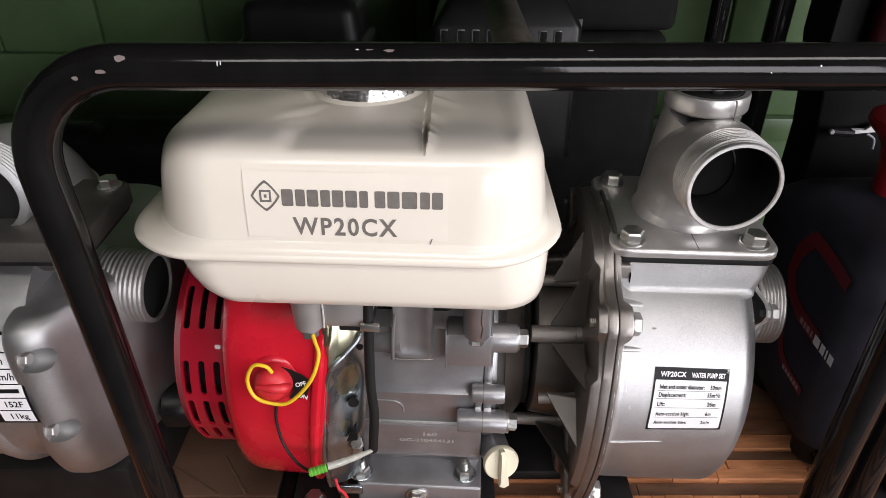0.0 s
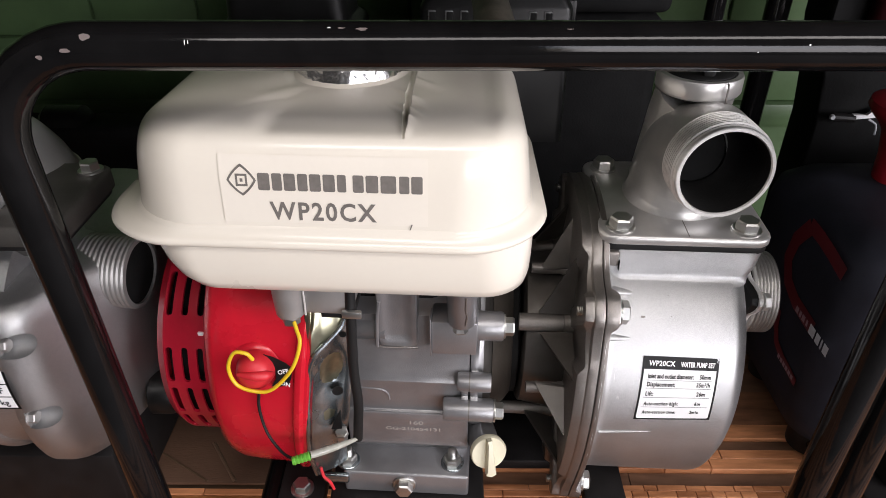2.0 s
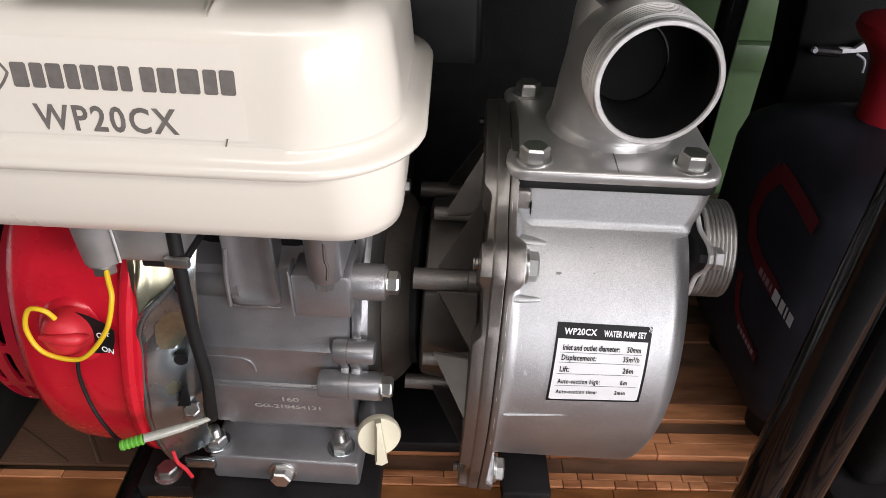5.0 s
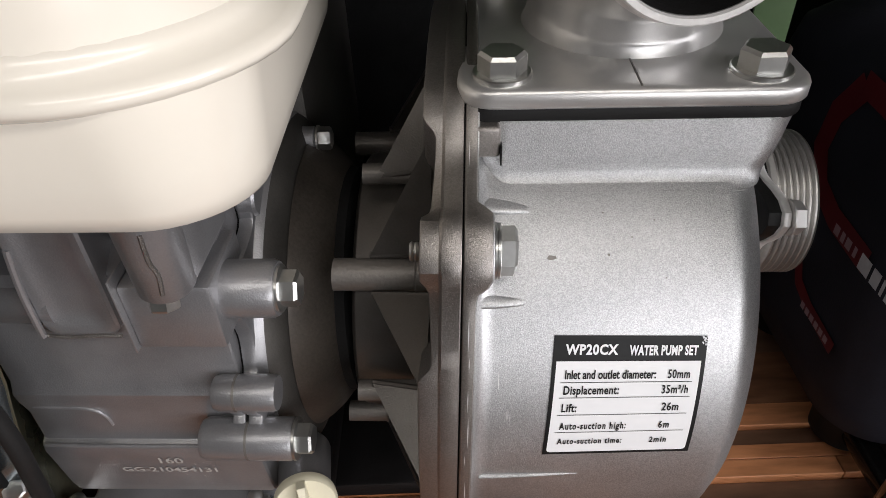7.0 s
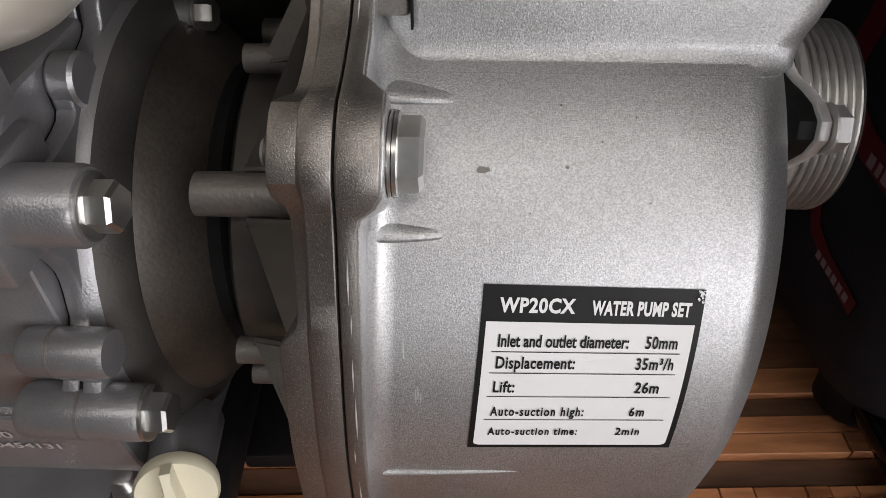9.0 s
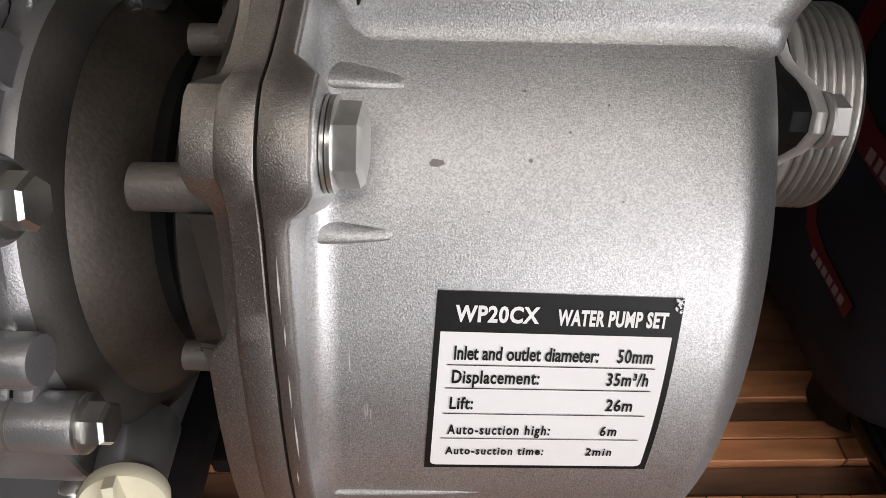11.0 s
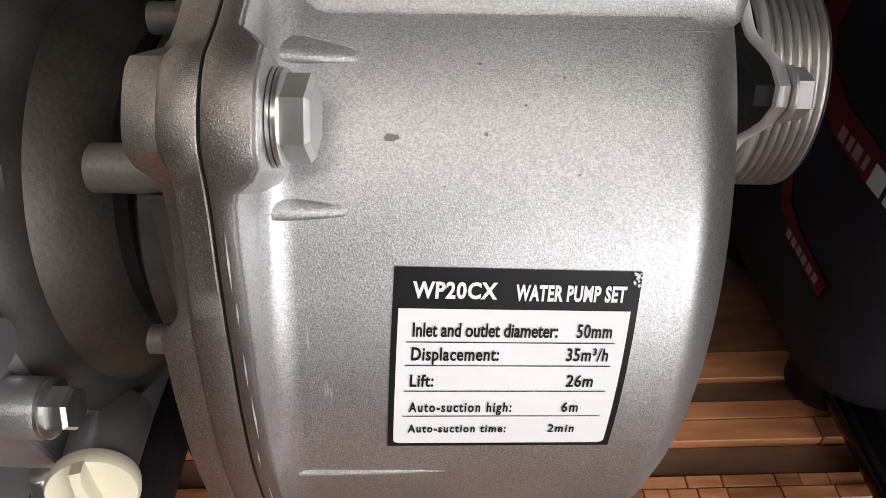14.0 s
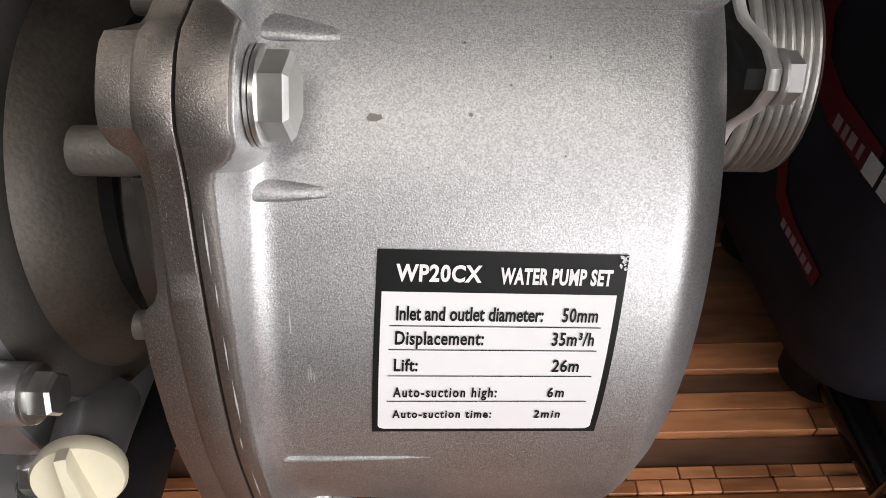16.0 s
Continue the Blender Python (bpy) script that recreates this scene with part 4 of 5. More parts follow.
epart("cable_tie", box(-0.0435, -0.0320, 0.3105, 0.3135, 0.2108, 0.2158, 0.0008), ZINC, pump, "metal strap round the cable")
bm = tube([(-0.0680, 0.2910, 0.1150), (-0.0610, 0.2950, 0.1140), (-0.0520, 0.3030, 0.1110), (-0.0420, 0.3120, 0.1080)], 0.0022, 12, radii=[0.0024, 0.0024, 0.0022, 0.0012])
joint = epart("cable_joint", bm, CLEAR_SLEEVE, pump, "milky plastic cable joint with a green end")
bm = bmesh.new()
for k in range(5):
    lathe_dir((-0.0790 + 0.0022 * k, 0.2875 + 0.0007 * k, 0.1125 + 0.0004 * k), (1, 0.3, 0.15), [(0, 0.0026), (0.0016, 0.0030), (0.0022, 0.0024)], 14, bm)
epart("joint_end", bm, GREEN_CLIP, joint, "green plastic end")
epart("cable", tube([(-0.0700, 0.3130, 0.0760), (-0.0680, 0.3110, 0.0690), (-0.0640, 0.3100, 0.0650), (-0.0620, 0.3110, 0.0560)], 0.0011, 8), RED_PLASTIC, pump, "thin red cable")

# serial marks on the crankcase
def on_case(u, v):
    return Vector((u, 0.3360 - 0.105 * (v - 0.099) - 0.0006, v))


epart("lettering", lettering("160", 0.0056, lambda u, v: on_case(-0.0110 + u, 0.0982 + v), 0, 1.3, 0.0001), PALE_PRINT, crankcase, "pale engraved numbers")
epart("lettering", lettering("GG-210454131", 0.0047, lambda u, v: on_case(-0.0270 + u, 0.0915 + v), 0, 1.34, 0.0001), PALE_PRINT, crankcase, "pale engraved numbers")

# bracket between engine and pump: hub, tie pillars and gussets; pump and bracket lean a little
FL = math.radians
LEAN_X = Matrix.Translation((-0.033 * 0.206, 0, 0)) @ Matrix(((1, 0, 0.033, 0), (0, 1, 0, 0), (0, 0, 1, 0), (0, 0, 0, 1)))


def lpart(name, bm, material, parent, label="", angle=35):
    bm.transform(LEAN_X)
    return epart(name, bm, material, parent, label, angle)


def at(x, deg, r):
    return Vector((x, CY - r * math.cos(FL(deg)), CZ + r * math.sin(FL(deg))))


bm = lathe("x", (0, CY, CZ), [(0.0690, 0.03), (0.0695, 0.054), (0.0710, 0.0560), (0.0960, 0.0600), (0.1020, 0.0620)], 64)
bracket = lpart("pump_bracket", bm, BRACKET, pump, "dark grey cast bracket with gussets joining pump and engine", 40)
EARS = (44.4, -47.0, 135.6, 227.0)
HUMP = ((0, 0.1238), (2.0, 0.1236), (3.6, 0.1226), (5.0, 0.1206), (6.5, 0.1188), (8.5, 0.1170), (11, 0.1154), (16, 0.1126), (23, 0.1097), (31, 0.1081), (44, 0.1070))


def off(deg, ear):
    return (deg - ear + 180) % 360 - 180


def flange_r(deg):
    """Radius of the flange: a round rim drawn out towards the four ears and cut straight above."""
    r = max(float(np.interp(abs(off(deg, e)), [h[0] for h in HUMP], [h[1] for h in HUMP])) for e in EARS)
    a = abs(off(deg, 90))
    r += 0.0100 * (1 - smooth(20, 34, a))
    q = math.sin(FL(deg))
    return min(r, 0.1235 / q) if q > 0.5 else r


def left_x(deg):
    """The engine side of the bracket's flange: a thick pad below and above, thinner beside the ears."""
    d = min(EARS, key=lambda e: abs(off(deg, e)))
    a = abs(off(deg, d))
    x = 0.0985 + 0.0026 * smooth(4.4, 6.0, a) + 0.0008 * smooth(6.0, 17.0, a)
    return x - 0.0040 * smooth(17.6, 20.6, a)


def right_x(deg):
    """The pump side of the casing's flange, thicker at the ears."""
    a = min(abs(off(deg, e)) for e in EARS)
    return 0.1190 - 0.0044 * smooth(4.6, 6.8, a)


def rim(x0, x1, inner, lift, soft=0.0007, n=360, groove=0.0):
    """A ring swept round the shaft; x0 may follow the angle."""
    bm = bmesh.new()
    rows = []
    for k in range(n):
        deg = 360 * k / n
        r = flange_r(deg) + lift
        a = x0(deg) if callable(x0) else x0
        b = x1(deg) if callable(x1) else x1
        w = 0.0
        if groove:
            d = min(abs(off(deg, e)) for e in EARS)
            w = 0.0048 * smooth(3.0, 5.6, d) * (1 - smooth(8.0, 20.0, d))
        sec = [(a, inner), (a, r - soft - w), (a + soft * 0.3, r - soft * 0.3 - w), (a + soft, r - w)]
        if groove:
            sec += [(0.1040, r - w * 0.8), (0.1044, r - w * 0.6 + groove * 0.5), (0.1050, r + groove - w * 0.3)]
        sec += [(b - soft * 0.6, r + groove), (b - soft * 0.2, r - soft * 0.2 + groove), (b, r - soft * 0.6), (b, inner)]
        rows.append([bm.verts.new(at(x, deg, q)) for x, q in sec])
    m = len(rows[0])
    for a, b in zip(rows, rows[1:] + rows[:1]):
        for i in range(m):
            bm.faces.new((a[i], a[(i + 1) % m], b[(i + 1) % m], b[i]))
    return bm


bracket_flange = lpart("bracket_flange", rim(left_x, 0.1105, 0.060, -0.0008, groove=0.0006), RAW, bracket, "raw machined bracket flange with bolt ears", 32)
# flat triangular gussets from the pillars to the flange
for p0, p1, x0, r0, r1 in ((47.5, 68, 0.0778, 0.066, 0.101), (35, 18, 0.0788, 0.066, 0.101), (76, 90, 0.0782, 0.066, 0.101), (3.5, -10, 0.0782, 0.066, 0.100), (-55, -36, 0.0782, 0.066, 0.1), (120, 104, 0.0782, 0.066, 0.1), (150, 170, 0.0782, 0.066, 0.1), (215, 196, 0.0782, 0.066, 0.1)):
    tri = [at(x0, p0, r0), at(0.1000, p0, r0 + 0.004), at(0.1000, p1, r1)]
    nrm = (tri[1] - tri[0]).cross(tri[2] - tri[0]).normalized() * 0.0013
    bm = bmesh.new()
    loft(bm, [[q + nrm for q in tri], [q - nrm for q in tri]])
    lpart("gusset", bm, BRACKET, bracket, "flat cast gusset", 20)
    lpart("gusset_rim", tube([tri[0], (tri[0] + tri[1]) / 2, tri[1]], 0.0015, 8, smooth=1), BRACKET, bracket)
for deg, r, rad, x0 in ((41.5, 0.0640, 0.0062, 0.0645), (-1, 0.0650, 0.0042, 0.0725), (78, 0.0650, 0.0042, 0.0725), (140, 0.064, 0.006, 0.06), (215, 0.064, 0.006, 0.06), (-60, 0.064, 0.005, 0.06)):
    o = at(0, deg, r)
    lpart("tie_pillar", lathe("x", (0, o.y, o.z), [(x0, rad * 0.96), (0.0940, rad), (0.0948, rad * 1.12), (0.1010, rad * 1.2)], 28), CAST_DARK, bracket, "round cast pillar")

# pump casing
bm = lathe("x", (0, CY, CZ), [(0.1120, 0.1062), (0.1148, 0.1062), (0.1152, 0.1045), (0.1160, 0.1028), (0.1172, 0.1015), (0.1188, 0.1007), (0.1210, 0.1005), (0.1925, 0.1005), (0.1948, 0.1002), (0.1966, 0.0994), (0.1984, 0.0980), (0.2030, 0.0930), (0.2052, 0.0895), (0.2064, 0.0855), (0.2070, 0.0800), (0.2074, 0.0700), (0.2074, 0.0005)], 160)
casing = lpart("pump_casing", bm, SILVER, pump, "silver painted cast pump casing", 50)
bm = bmesh.new()
neck = [(0.1880, 0.1150, 0.2000, 0.3700, 0.484, 0.010), (0.2030, 0.1150, 0.2030, 0.3630, 0.484, 0.010)]
for k in range(9):
    t = k / 8
    z = 0.2080 * (1 - t) ** 2 + 2 * 0.2100 * t * (1 - t) + 0.2132 * t * t
    neck.append((z, 0.1148, 0.2042 + 0.0030 * t, 0.3593 * (1 - t) ** 2 + 2 * 0.3634 * t * (1 - t) + 0.3639 * t * t, 0.482, 0.010))
neck += [(0.2160, 0.1147, 0.2082, 0.3643, 0.4755, 0.009), (0.2200, 0.1147, 0.2096, 0.3649, 0.4755, 0.009), (0.2245, 0.1146, 0.2110, 0.3656, 0.473, 0.010), (0.2290, 0.1145, 0.2122, 0.3662, 0.473, 0.010)]
loft(bm, [rrect(x0, x1, y0, y1, r, z, 14) for z, x0, x1, y0, y1, r in neck])
epart("casing_neck", bm, SILVER, casing, "", 50)
lpart("casing_flange", rim(0.1109, right_x, 0.090, 0.0002), RAW, casing, "machined flange with bolt ears", 32)
lpart("flange_face", rim(lambda a: right_x(a) - 0.0004, lambda a: right_x(a) + 0.0005, 0.098, -0.0009, 0.0004), SILVER, casing, "silver painted face of the flange", 32)
lpart("seam_gap", rim(0.1103, 0.1111, 0.090, -0.0022, 0.0001), INK_BLACK, casing, "dark joint line")
epart("flange_pad", box(0.1140, 0.1222, 0.3630, 0.3800, 0.2182, 0.2286, 0.0014, 3), RAW, casing, "raw cast pad beside the neck")
epart("casting_line", box(0.1221, 0.1226, 0.3622, 0.3700, 0.2160, 0.2225, 0.0001), CAVITY, casing, "dark casting cut")
for e in EARS:
    o = at(0, e, 0.1120)
    lpart("spring_washer", lathe("x", (0, o.y, o.z), [(0.1193, 0.0074), (0.1197, 0.0074), (0.1198, 0.0084), (0.1204, 0.0084), (0.1205, 0.0074), (0.1208, 0.0074)], 28), ZINC, casing, "dark spring washer")
    lpart("bolt", hexbolt((0.1206, o.y, o.z), (1, 0, 0), 0.0128, 0.0047, 0.0010, 0.0083), ZINC, casing, "zinc plated bolt with a spring washer")
    lpart("bolt_end", lathe("x", (0, o.y, o.z), [(0.0952 + 0.0007 * k, 0.0026 + 0.0005 * (k % 2)) for k in range(7)], 16), ZINC, casing)


def on_flange(x, deg, lift=0.0010):
    return at(x, deg, flange_r(deg) + lift - 0.0006)


for x, a, b, w in ((0.1128, 35, 29.5, 0.00040), (0.1132, 28.5, 26, 0.00030), (0.1131, 23, 18.5, 0.00030), (0.1134, 17.5, 11, 0.0004), (0.1126, 9, 6.5, 0.0003), (0.1130, 2, -5, 0.0003), (0.1122, 61, 57, 0.0003), (0.1128, -9, -12, 0.0003)):
    bm = bmesh.new()
    loft(bm, [[on_flange(x - w / 2 * (1 - abs(k - 3) / 3.2), a + (b - a) * k / 6), on_flange(x + w / 2 * (1 - abs(k - 3) / 3.2), a + (b - a) * k / 6)] for k in range(7)], close=False, cap=False)
    lpart("scratch", bm, RAW_BRIGHT, casing, "bright scratch in the metal")


def on_case_front(x, z, lift=0.0):
    r = 0.1005 + lift
    return Vector((x, CY - math.sqrt(max(r * r - (z - CZ) ** 2, 0)), z))


def casting_rib(x0, x1, z, h, w, drop=0.0):
    bm = bmesh.new()
    rings = []
    for k in range(9):
        t = k / 8
        x = x0 + (x1 - x0) * t
        hh, ww = h * (1 - t ** 1.8) + 0.0001, w * (1 - 0.4 * t)
        zc = z - drop * t
        ring = []
        for i in range(9):
            a = math.pi * i / 8
            ring.append(on_case_front(x, zc + ww * math.cos(a), -0.001 + (hh + 0.001) * math.sin(a)))
        rings.append(ring)
    return loft(bm, rings, close=False, cap=False)


for x0, x1, z, h, w, drop in ((0.1150, 0.1310, 0.2058, 0.0013, 0.0021, 0.0012), (0.1150, 0.1295, 0.1845, 0.0016, 0.0020, 0.0004), (0.1150, 0.1480, 0.1215, 0.0011, 0.0012, -0.0020)):
    epart("casting_rib", casting_rib(x0, x1, z, h, w, drop), SILVER, casing, "small cast rib", 60)
for x, z, w, h in ((0.1373, 0.1946, 0.0013, 0.00060), (0.1383, 0.1947, 0.0009, 0.00045), (0.1549, 0.1952, 0.0004, 0.0003), (0.1535, 0.2040, 0.0003, 0.0002), (0.1620, 0.1990, 0.00025, 0.0002), (0.1475, 0.1880, 0.0002, 0.0002), (0.1690, 0.2025, 0.0002, 0.00025), (0.1720, 0.1900, 0.0002, 0.0002)):
    bm = bmesh.new()
    rnd = random.Random(int(x * 1e5))
    bm.faces.new([bm.verts.new(on_case_front(x + w * (0.7 + 0.5 * rnd.random()) * math.cos(i * 0.52), z + h * (0.7 + 0.5 * rnd.random()) * math.sin(i * 0.52), 0.0001)) for i in range(12)])
    epart("speck", bm, CAST_DARK, casing, "dark speck in the paint")

for x, z, h in ((0.1238, 0.1500, 0.0032), (0.1243, 0.1508, 0.0040), (0.1249, 0.1495, 0.0026), (0.1212, 0.1620, 0.0050)):
    bm = bmesh.new()
    bm.faces.new([bm.verts.new(on_case_front(x + a, z + b, 0.00012)) for a, b in ((-0.00010, -h / 2), (0.00008, -h / 2), (0.00014, 0), (0.00006, h / 2), (-0.00006, h / 2), (-0.00012, 0))])
    epart("scratch", bm, RAW_BRIGHT, casing, "bright scratch in the paint")

# label on the casing
LW, LH = 0.0466, 0.0433
L_TL, L_TR, L_BR, L_BL = (0.1383, 0.0531), (0.1845, 0.0529), (0.1826, 0.0111), (0.1357, 0.0089)


def on_label(u, v, lift=0.0003):
    """u to the right and v up along the curved casing, in metres from the label's lower corner."""
    a, b = u / LW, v / LH
    x = (L_BL[0] * (1 - a) + L_BR[0] * a) * (1 - b) + (L_TL[0] * (1 - a) + L_TR[0] * a) * b
    arc = ((L_BL[1] * (1 - a) + L_BR[1] * a) * (1 - b) + (L_TL[1] * (1 - a) + L_TR[1] * a) * b) / 0.1005
    r = 0.1005 + lift
    return Vector((x, CY - r * math.cos(arc), CZ + r * math.sin(arc)))


label = epart("spec_label", sheet(0, LW, 0, LH, lambda u, v: on_label(u, v, 0.00025), 2, 16), INK_BLACK, casing, "black and white specification label")
bm = bmesh.new()
x0, x1, y0, y1 = 0.0012, LW - 0.0013, 0.0012, 0.0352
pairs = []
for v in [y0 + 0.0012 * k / 4 for k in range(4)] + list(np.linspace(y0 + 0.0012, y1 - 0.0006, 14)) + [y1]:
    dd = max(0.0, 0.0012 - (v - y0))
    inset = 0.0012 - math.sqrt(max(0.0012 ** 2 - dd ** 2, 0))
    pairs.append([on_label(x0 + inset, v, 0.0004), on_label(x1 - inset, v, 0.0004)])
loft(bm, pairs, close=False, cap=False)
epart("label_panel", bm, WHITE_PRINT, label, "white printed panel")


def label_text(text, u, v, cap, width, material=INK_BLACK, bold=0.0, spacing=1.0):
    """Letters with the cap height and the whole width given."""
    bm = lettering(text, cap / 0.70, lambda a, b: Vector((a, b, 0)), 0, 1.0, bold, spacing=spacing)
    lo, hi = min(p.co.x for p in bm.verts), max(p.co.x for p in bm.verts)
    for p in bm.verts:
        p.co = on_label(u + (p.co.x - lo) * width / (hi - lo), v + p.co.y, 0.0006)
    epart("lettering", bm, material, label)


label_text("WP20CX", 0.0037, 0.0375, 0.0031, 0.0161, WHITE_PRINT, 0.00016, 1.1)
label_text("WATER PUMP SET", 0.0232, 0.0373, 0.0030, 0.0208, WHITE_PRINT, 0.00018, 1.08)
for k, (a, w, b, u, w2, v) in enumerate((("Inlet and outlet diameter:", 0.0279, "50mm", 0.0350, 0.0067, 0.0290), ("Displacement:", 0.0171, "35m\u00b3/h", 0.0337, 0.0080, 0.0237), ("Lift:", 0.0047, "26m", 0.0345, 0.0052, 0.0174), ("Auto-suction high:", 0.0209, "6m", 0.0345, 0.0033, 0.0106), ("Auto-suction time:", 0.0204, "2min", 0.0326, 0.0053, 0.0045))):
    cap = 0.0029 if k < 3 else (0.0026 if k == 3 else 0.0023)
    label_text(a, 0.0042, v + 0.0005, cap, w, INK_BLACK, 0.00010, 1.0 if k < 1 else 1.08 if k < 3 else 1.22)
    label_text(b, u + 0.0007, v + 0.0005, cap, w2, INK_BLACK, 0.00009, 1.1 if k < 3 else 1.25)
    if k < 4:
        epart("rule", sheet(0.0030, 0.0432, v - 0.00085, v - 0.00065, lambda p, q: on_label(p, q, 0.0006), 1, 1), INK_BLACK, label)
bm = bmesh.new()
rnd = random.Random(11)
for k in range(26):
    cu, cv, rr = 0.0450 + 0.0015 * rnd.random(), 0.0404 + 0.0028 * rnd.random(), 0.00006 + 0.00024 * rnd.random()
    bm.faces.new([bm.verts.new(on_label(min(LW, cu + rr * (0.6 + rnd.random()) * math.cos(i)), min(LH, cv + rr * (0.6 + rnd.random()) * math.sin(i)), 0.0007)) for i in range(6)])
epart("scuff", bm, SILVER, label, "worn corner of the label")

# outlet: gasket, plate, elbow and filler neck
PX0, PX1, PY0, PY1 = 0.1090, 0.2145, 0.3655, 0.4735
epart("gasket", prism([(p.x, p.y) for p in rrect(PX0 + 0.001, PX1 - 0.001, PY0 + 0.001, PY1 - 0.001, 0.010, 0)], "z", 0.2284, 0.2330, 0.0004), RUBBER, casing, "black rubber gasket")
bm = bmesh.new()
loft(bm, [rrect(PX0 + i, PX1 - i, PY0 + i, PY1 - i, 0.011, z, 8) for z, i in ((0.2326, 0.0012), (0.2332, 0.0003), (0.2338, 0), (0.2372, 0), (0.2384, 0.0005), (0.2392, 0.0018))])
outlet = epart("outlet_elbow", bm, SATIN, pump, "silver cast outlet elbow on a bolted plate", 50)
for x in (0.1228, 0.2000):
    for y in (0.3768, 0.4590):
        epart("bolt", hexbolt((x, y, 0.2392), (0, 0, 1), 0.0130, 0.0062, 0.0016, 0.0092), ZINC, outlet, "plated hexagon bolt")
OX, OZ = 0.1640, 0.2960
# the threaded mouth is turned a little and set lower than its drawing axis
MOUTH = Matrix.Translation((0.1692, 0.3516, 0.2896)) @ Matrix.Rotation(radians(5.0), 4, "Z") @ Matrix.Scale(0.950, 4) @ Matrix.Translation((-OX, -0.3440, -OZ))
bm = tube([(0.1660, 0.421, 0.2370), (0.1660, 0.4205, 0.2410), (0.1660, 0.4195, 0.2500), (0.1658, 0.4160, 0.2630), (0.1660, 0.4080, 0.2760), (0.1666, 0.3970, 0.2850), (0.1674, 0.3850, 0.2890), (0.1680, 0.3720, 0.2896)], 0.03, 56, radii=[0.0362, 0.0340, 0.0322, 0.0312, 0.0304, 0.0296, 0.0286, 0.0272], smooth=7)
bm.faces.ensure_lookup_table()
for f in [f for f in bm.faces if len(f.verts) > 4 and f.calc_center_median().y < 0.376]:
    bm.faces.remove(f)
epart("elbow", bm, SATIN, outlet, "", 60)
bm = tube([(0.1655, 0.430, 0.2500), (0.1645, 0.4270, 0.2800), (0.1628, 0.4185, 0.3050), (0.1630, 0.412, 0.3170)], 0.025, 40, radii=[0.0300, 0.0258, 0.0232, 0.0226])
epart("neck", bm, SATIN, outlet, "", 60)
bm = lathe("z", (0.1630, 0.412, 0), [(0.3165, 0.0225), (0.3172, 0.0242), (0.3185, 0.0250), (0.3265, 0.0250), (0.3282, 0.0243), (0.3285, 0.0212), (0.3180, 0.0205)], 56)
epart("neck_ring", bm, SATIN, outlet, "", 40)
bm = lathe("z", (0.1630, 0.412, 0), [(0.3150, 0.0202), (0.3290, 0.0202), (0.3300, 0.0192), (0.3305, 0.0140)], 48)
box(0.1595, 0.1670, 0.394, 0.430, 0.3295, 0.3400, 0.002, bm=bm)
epart("plug", bm, RUBBER, outlet, "black plastic filler plug", 40)
# the threaded end is a hollow sleeve; its bore is coloured dark for shade
def mpart(name, bm, material, label="", angle=60):
    bm.transform(MOUTH)
    return epart(name, bm, material, outlet, label, angle)


prof = [(0.3670, 0.0275), (0.3668, 0.0289)]
turns = 8
for i in range(turns):
    a, step = 0.3665 - 0.0175 * i / turns, 0.0175 / turns
    prof += [(a, 0.0293), (a - step * 0.35, 0.0304), (a - step * 0.6, 0.0304), (a - step * 0.95, 0.0293)]
prof += [(0.3482, 0.0294), (0.3474, 0.0286), (0.3466, 0.0286), (0.3460, 0.0291), (0.3445, 0.0289), (0.3440, 0.0284), (0.3440, 0.0267), (0.3448, 0.0262), (0.3470, 0.0262)]
mpart("threaded_end", lathe("y", (OX, 0, OZ), prof, 72, cap=False), RAW_BRIGHT, "bright machined threaded pipe end", 28)
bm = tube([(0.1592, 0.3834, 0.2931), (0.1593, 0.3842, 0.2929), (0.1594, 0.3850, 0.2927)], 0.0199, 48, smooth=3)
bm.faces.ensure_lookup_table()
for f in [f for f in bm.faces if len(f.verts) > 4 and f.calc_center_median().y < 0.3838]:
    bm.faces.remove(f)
mpart("bore", bm, CAVITY, "end of the pipe bore, near black for shade")
SIDE, UP = (1, 0, 0), (0, 0, 1)
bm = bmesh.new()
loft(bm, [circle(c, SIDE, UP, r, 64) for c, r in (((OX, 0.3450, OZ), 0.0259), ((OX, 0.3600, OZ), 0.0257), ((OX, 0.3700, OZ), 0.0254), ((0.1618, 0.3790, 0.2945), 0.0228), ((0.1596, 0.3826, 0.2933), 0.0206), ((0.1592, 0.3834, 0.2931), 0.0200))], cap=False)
mpart("bore_wall", bm, BORE, "bore wall, darkened for shade")
bm = bmesh.new()
loft(bm, [circle(c, SIDE, UP, r, 64) for c, r in (((0.1594, 0.3828, 0.2932), 0.0205), ((0.1592, 0.3830, 0.2931), 0.0199), ((0.1592, 0.3836, 0.2931), 0.0198))], cap=False)
mpart("bore_edge", bm, SLOT_EDGE, "thin bright edge in the bore", 40)
epart("casting_seam", tube([(0.1725, 0.3886, 0.3282), (0.1727, 0.3870, 0.3265), (0.1727, 0.3868, 0.3190), (0.1740, 0.3885, 0.3160), (0.1800, 0.3900, 0.3120)], 0.0006, 6), CAST_DARK, outlet, "fine dark casting line")
epart("casting_seam", box(OX - 0.0012, OX - 0.0006, 0.3675, 0.3870, 0.2386, 0.23945, 0.0001), CAST_DARK, outlet, "fine dark casting line")

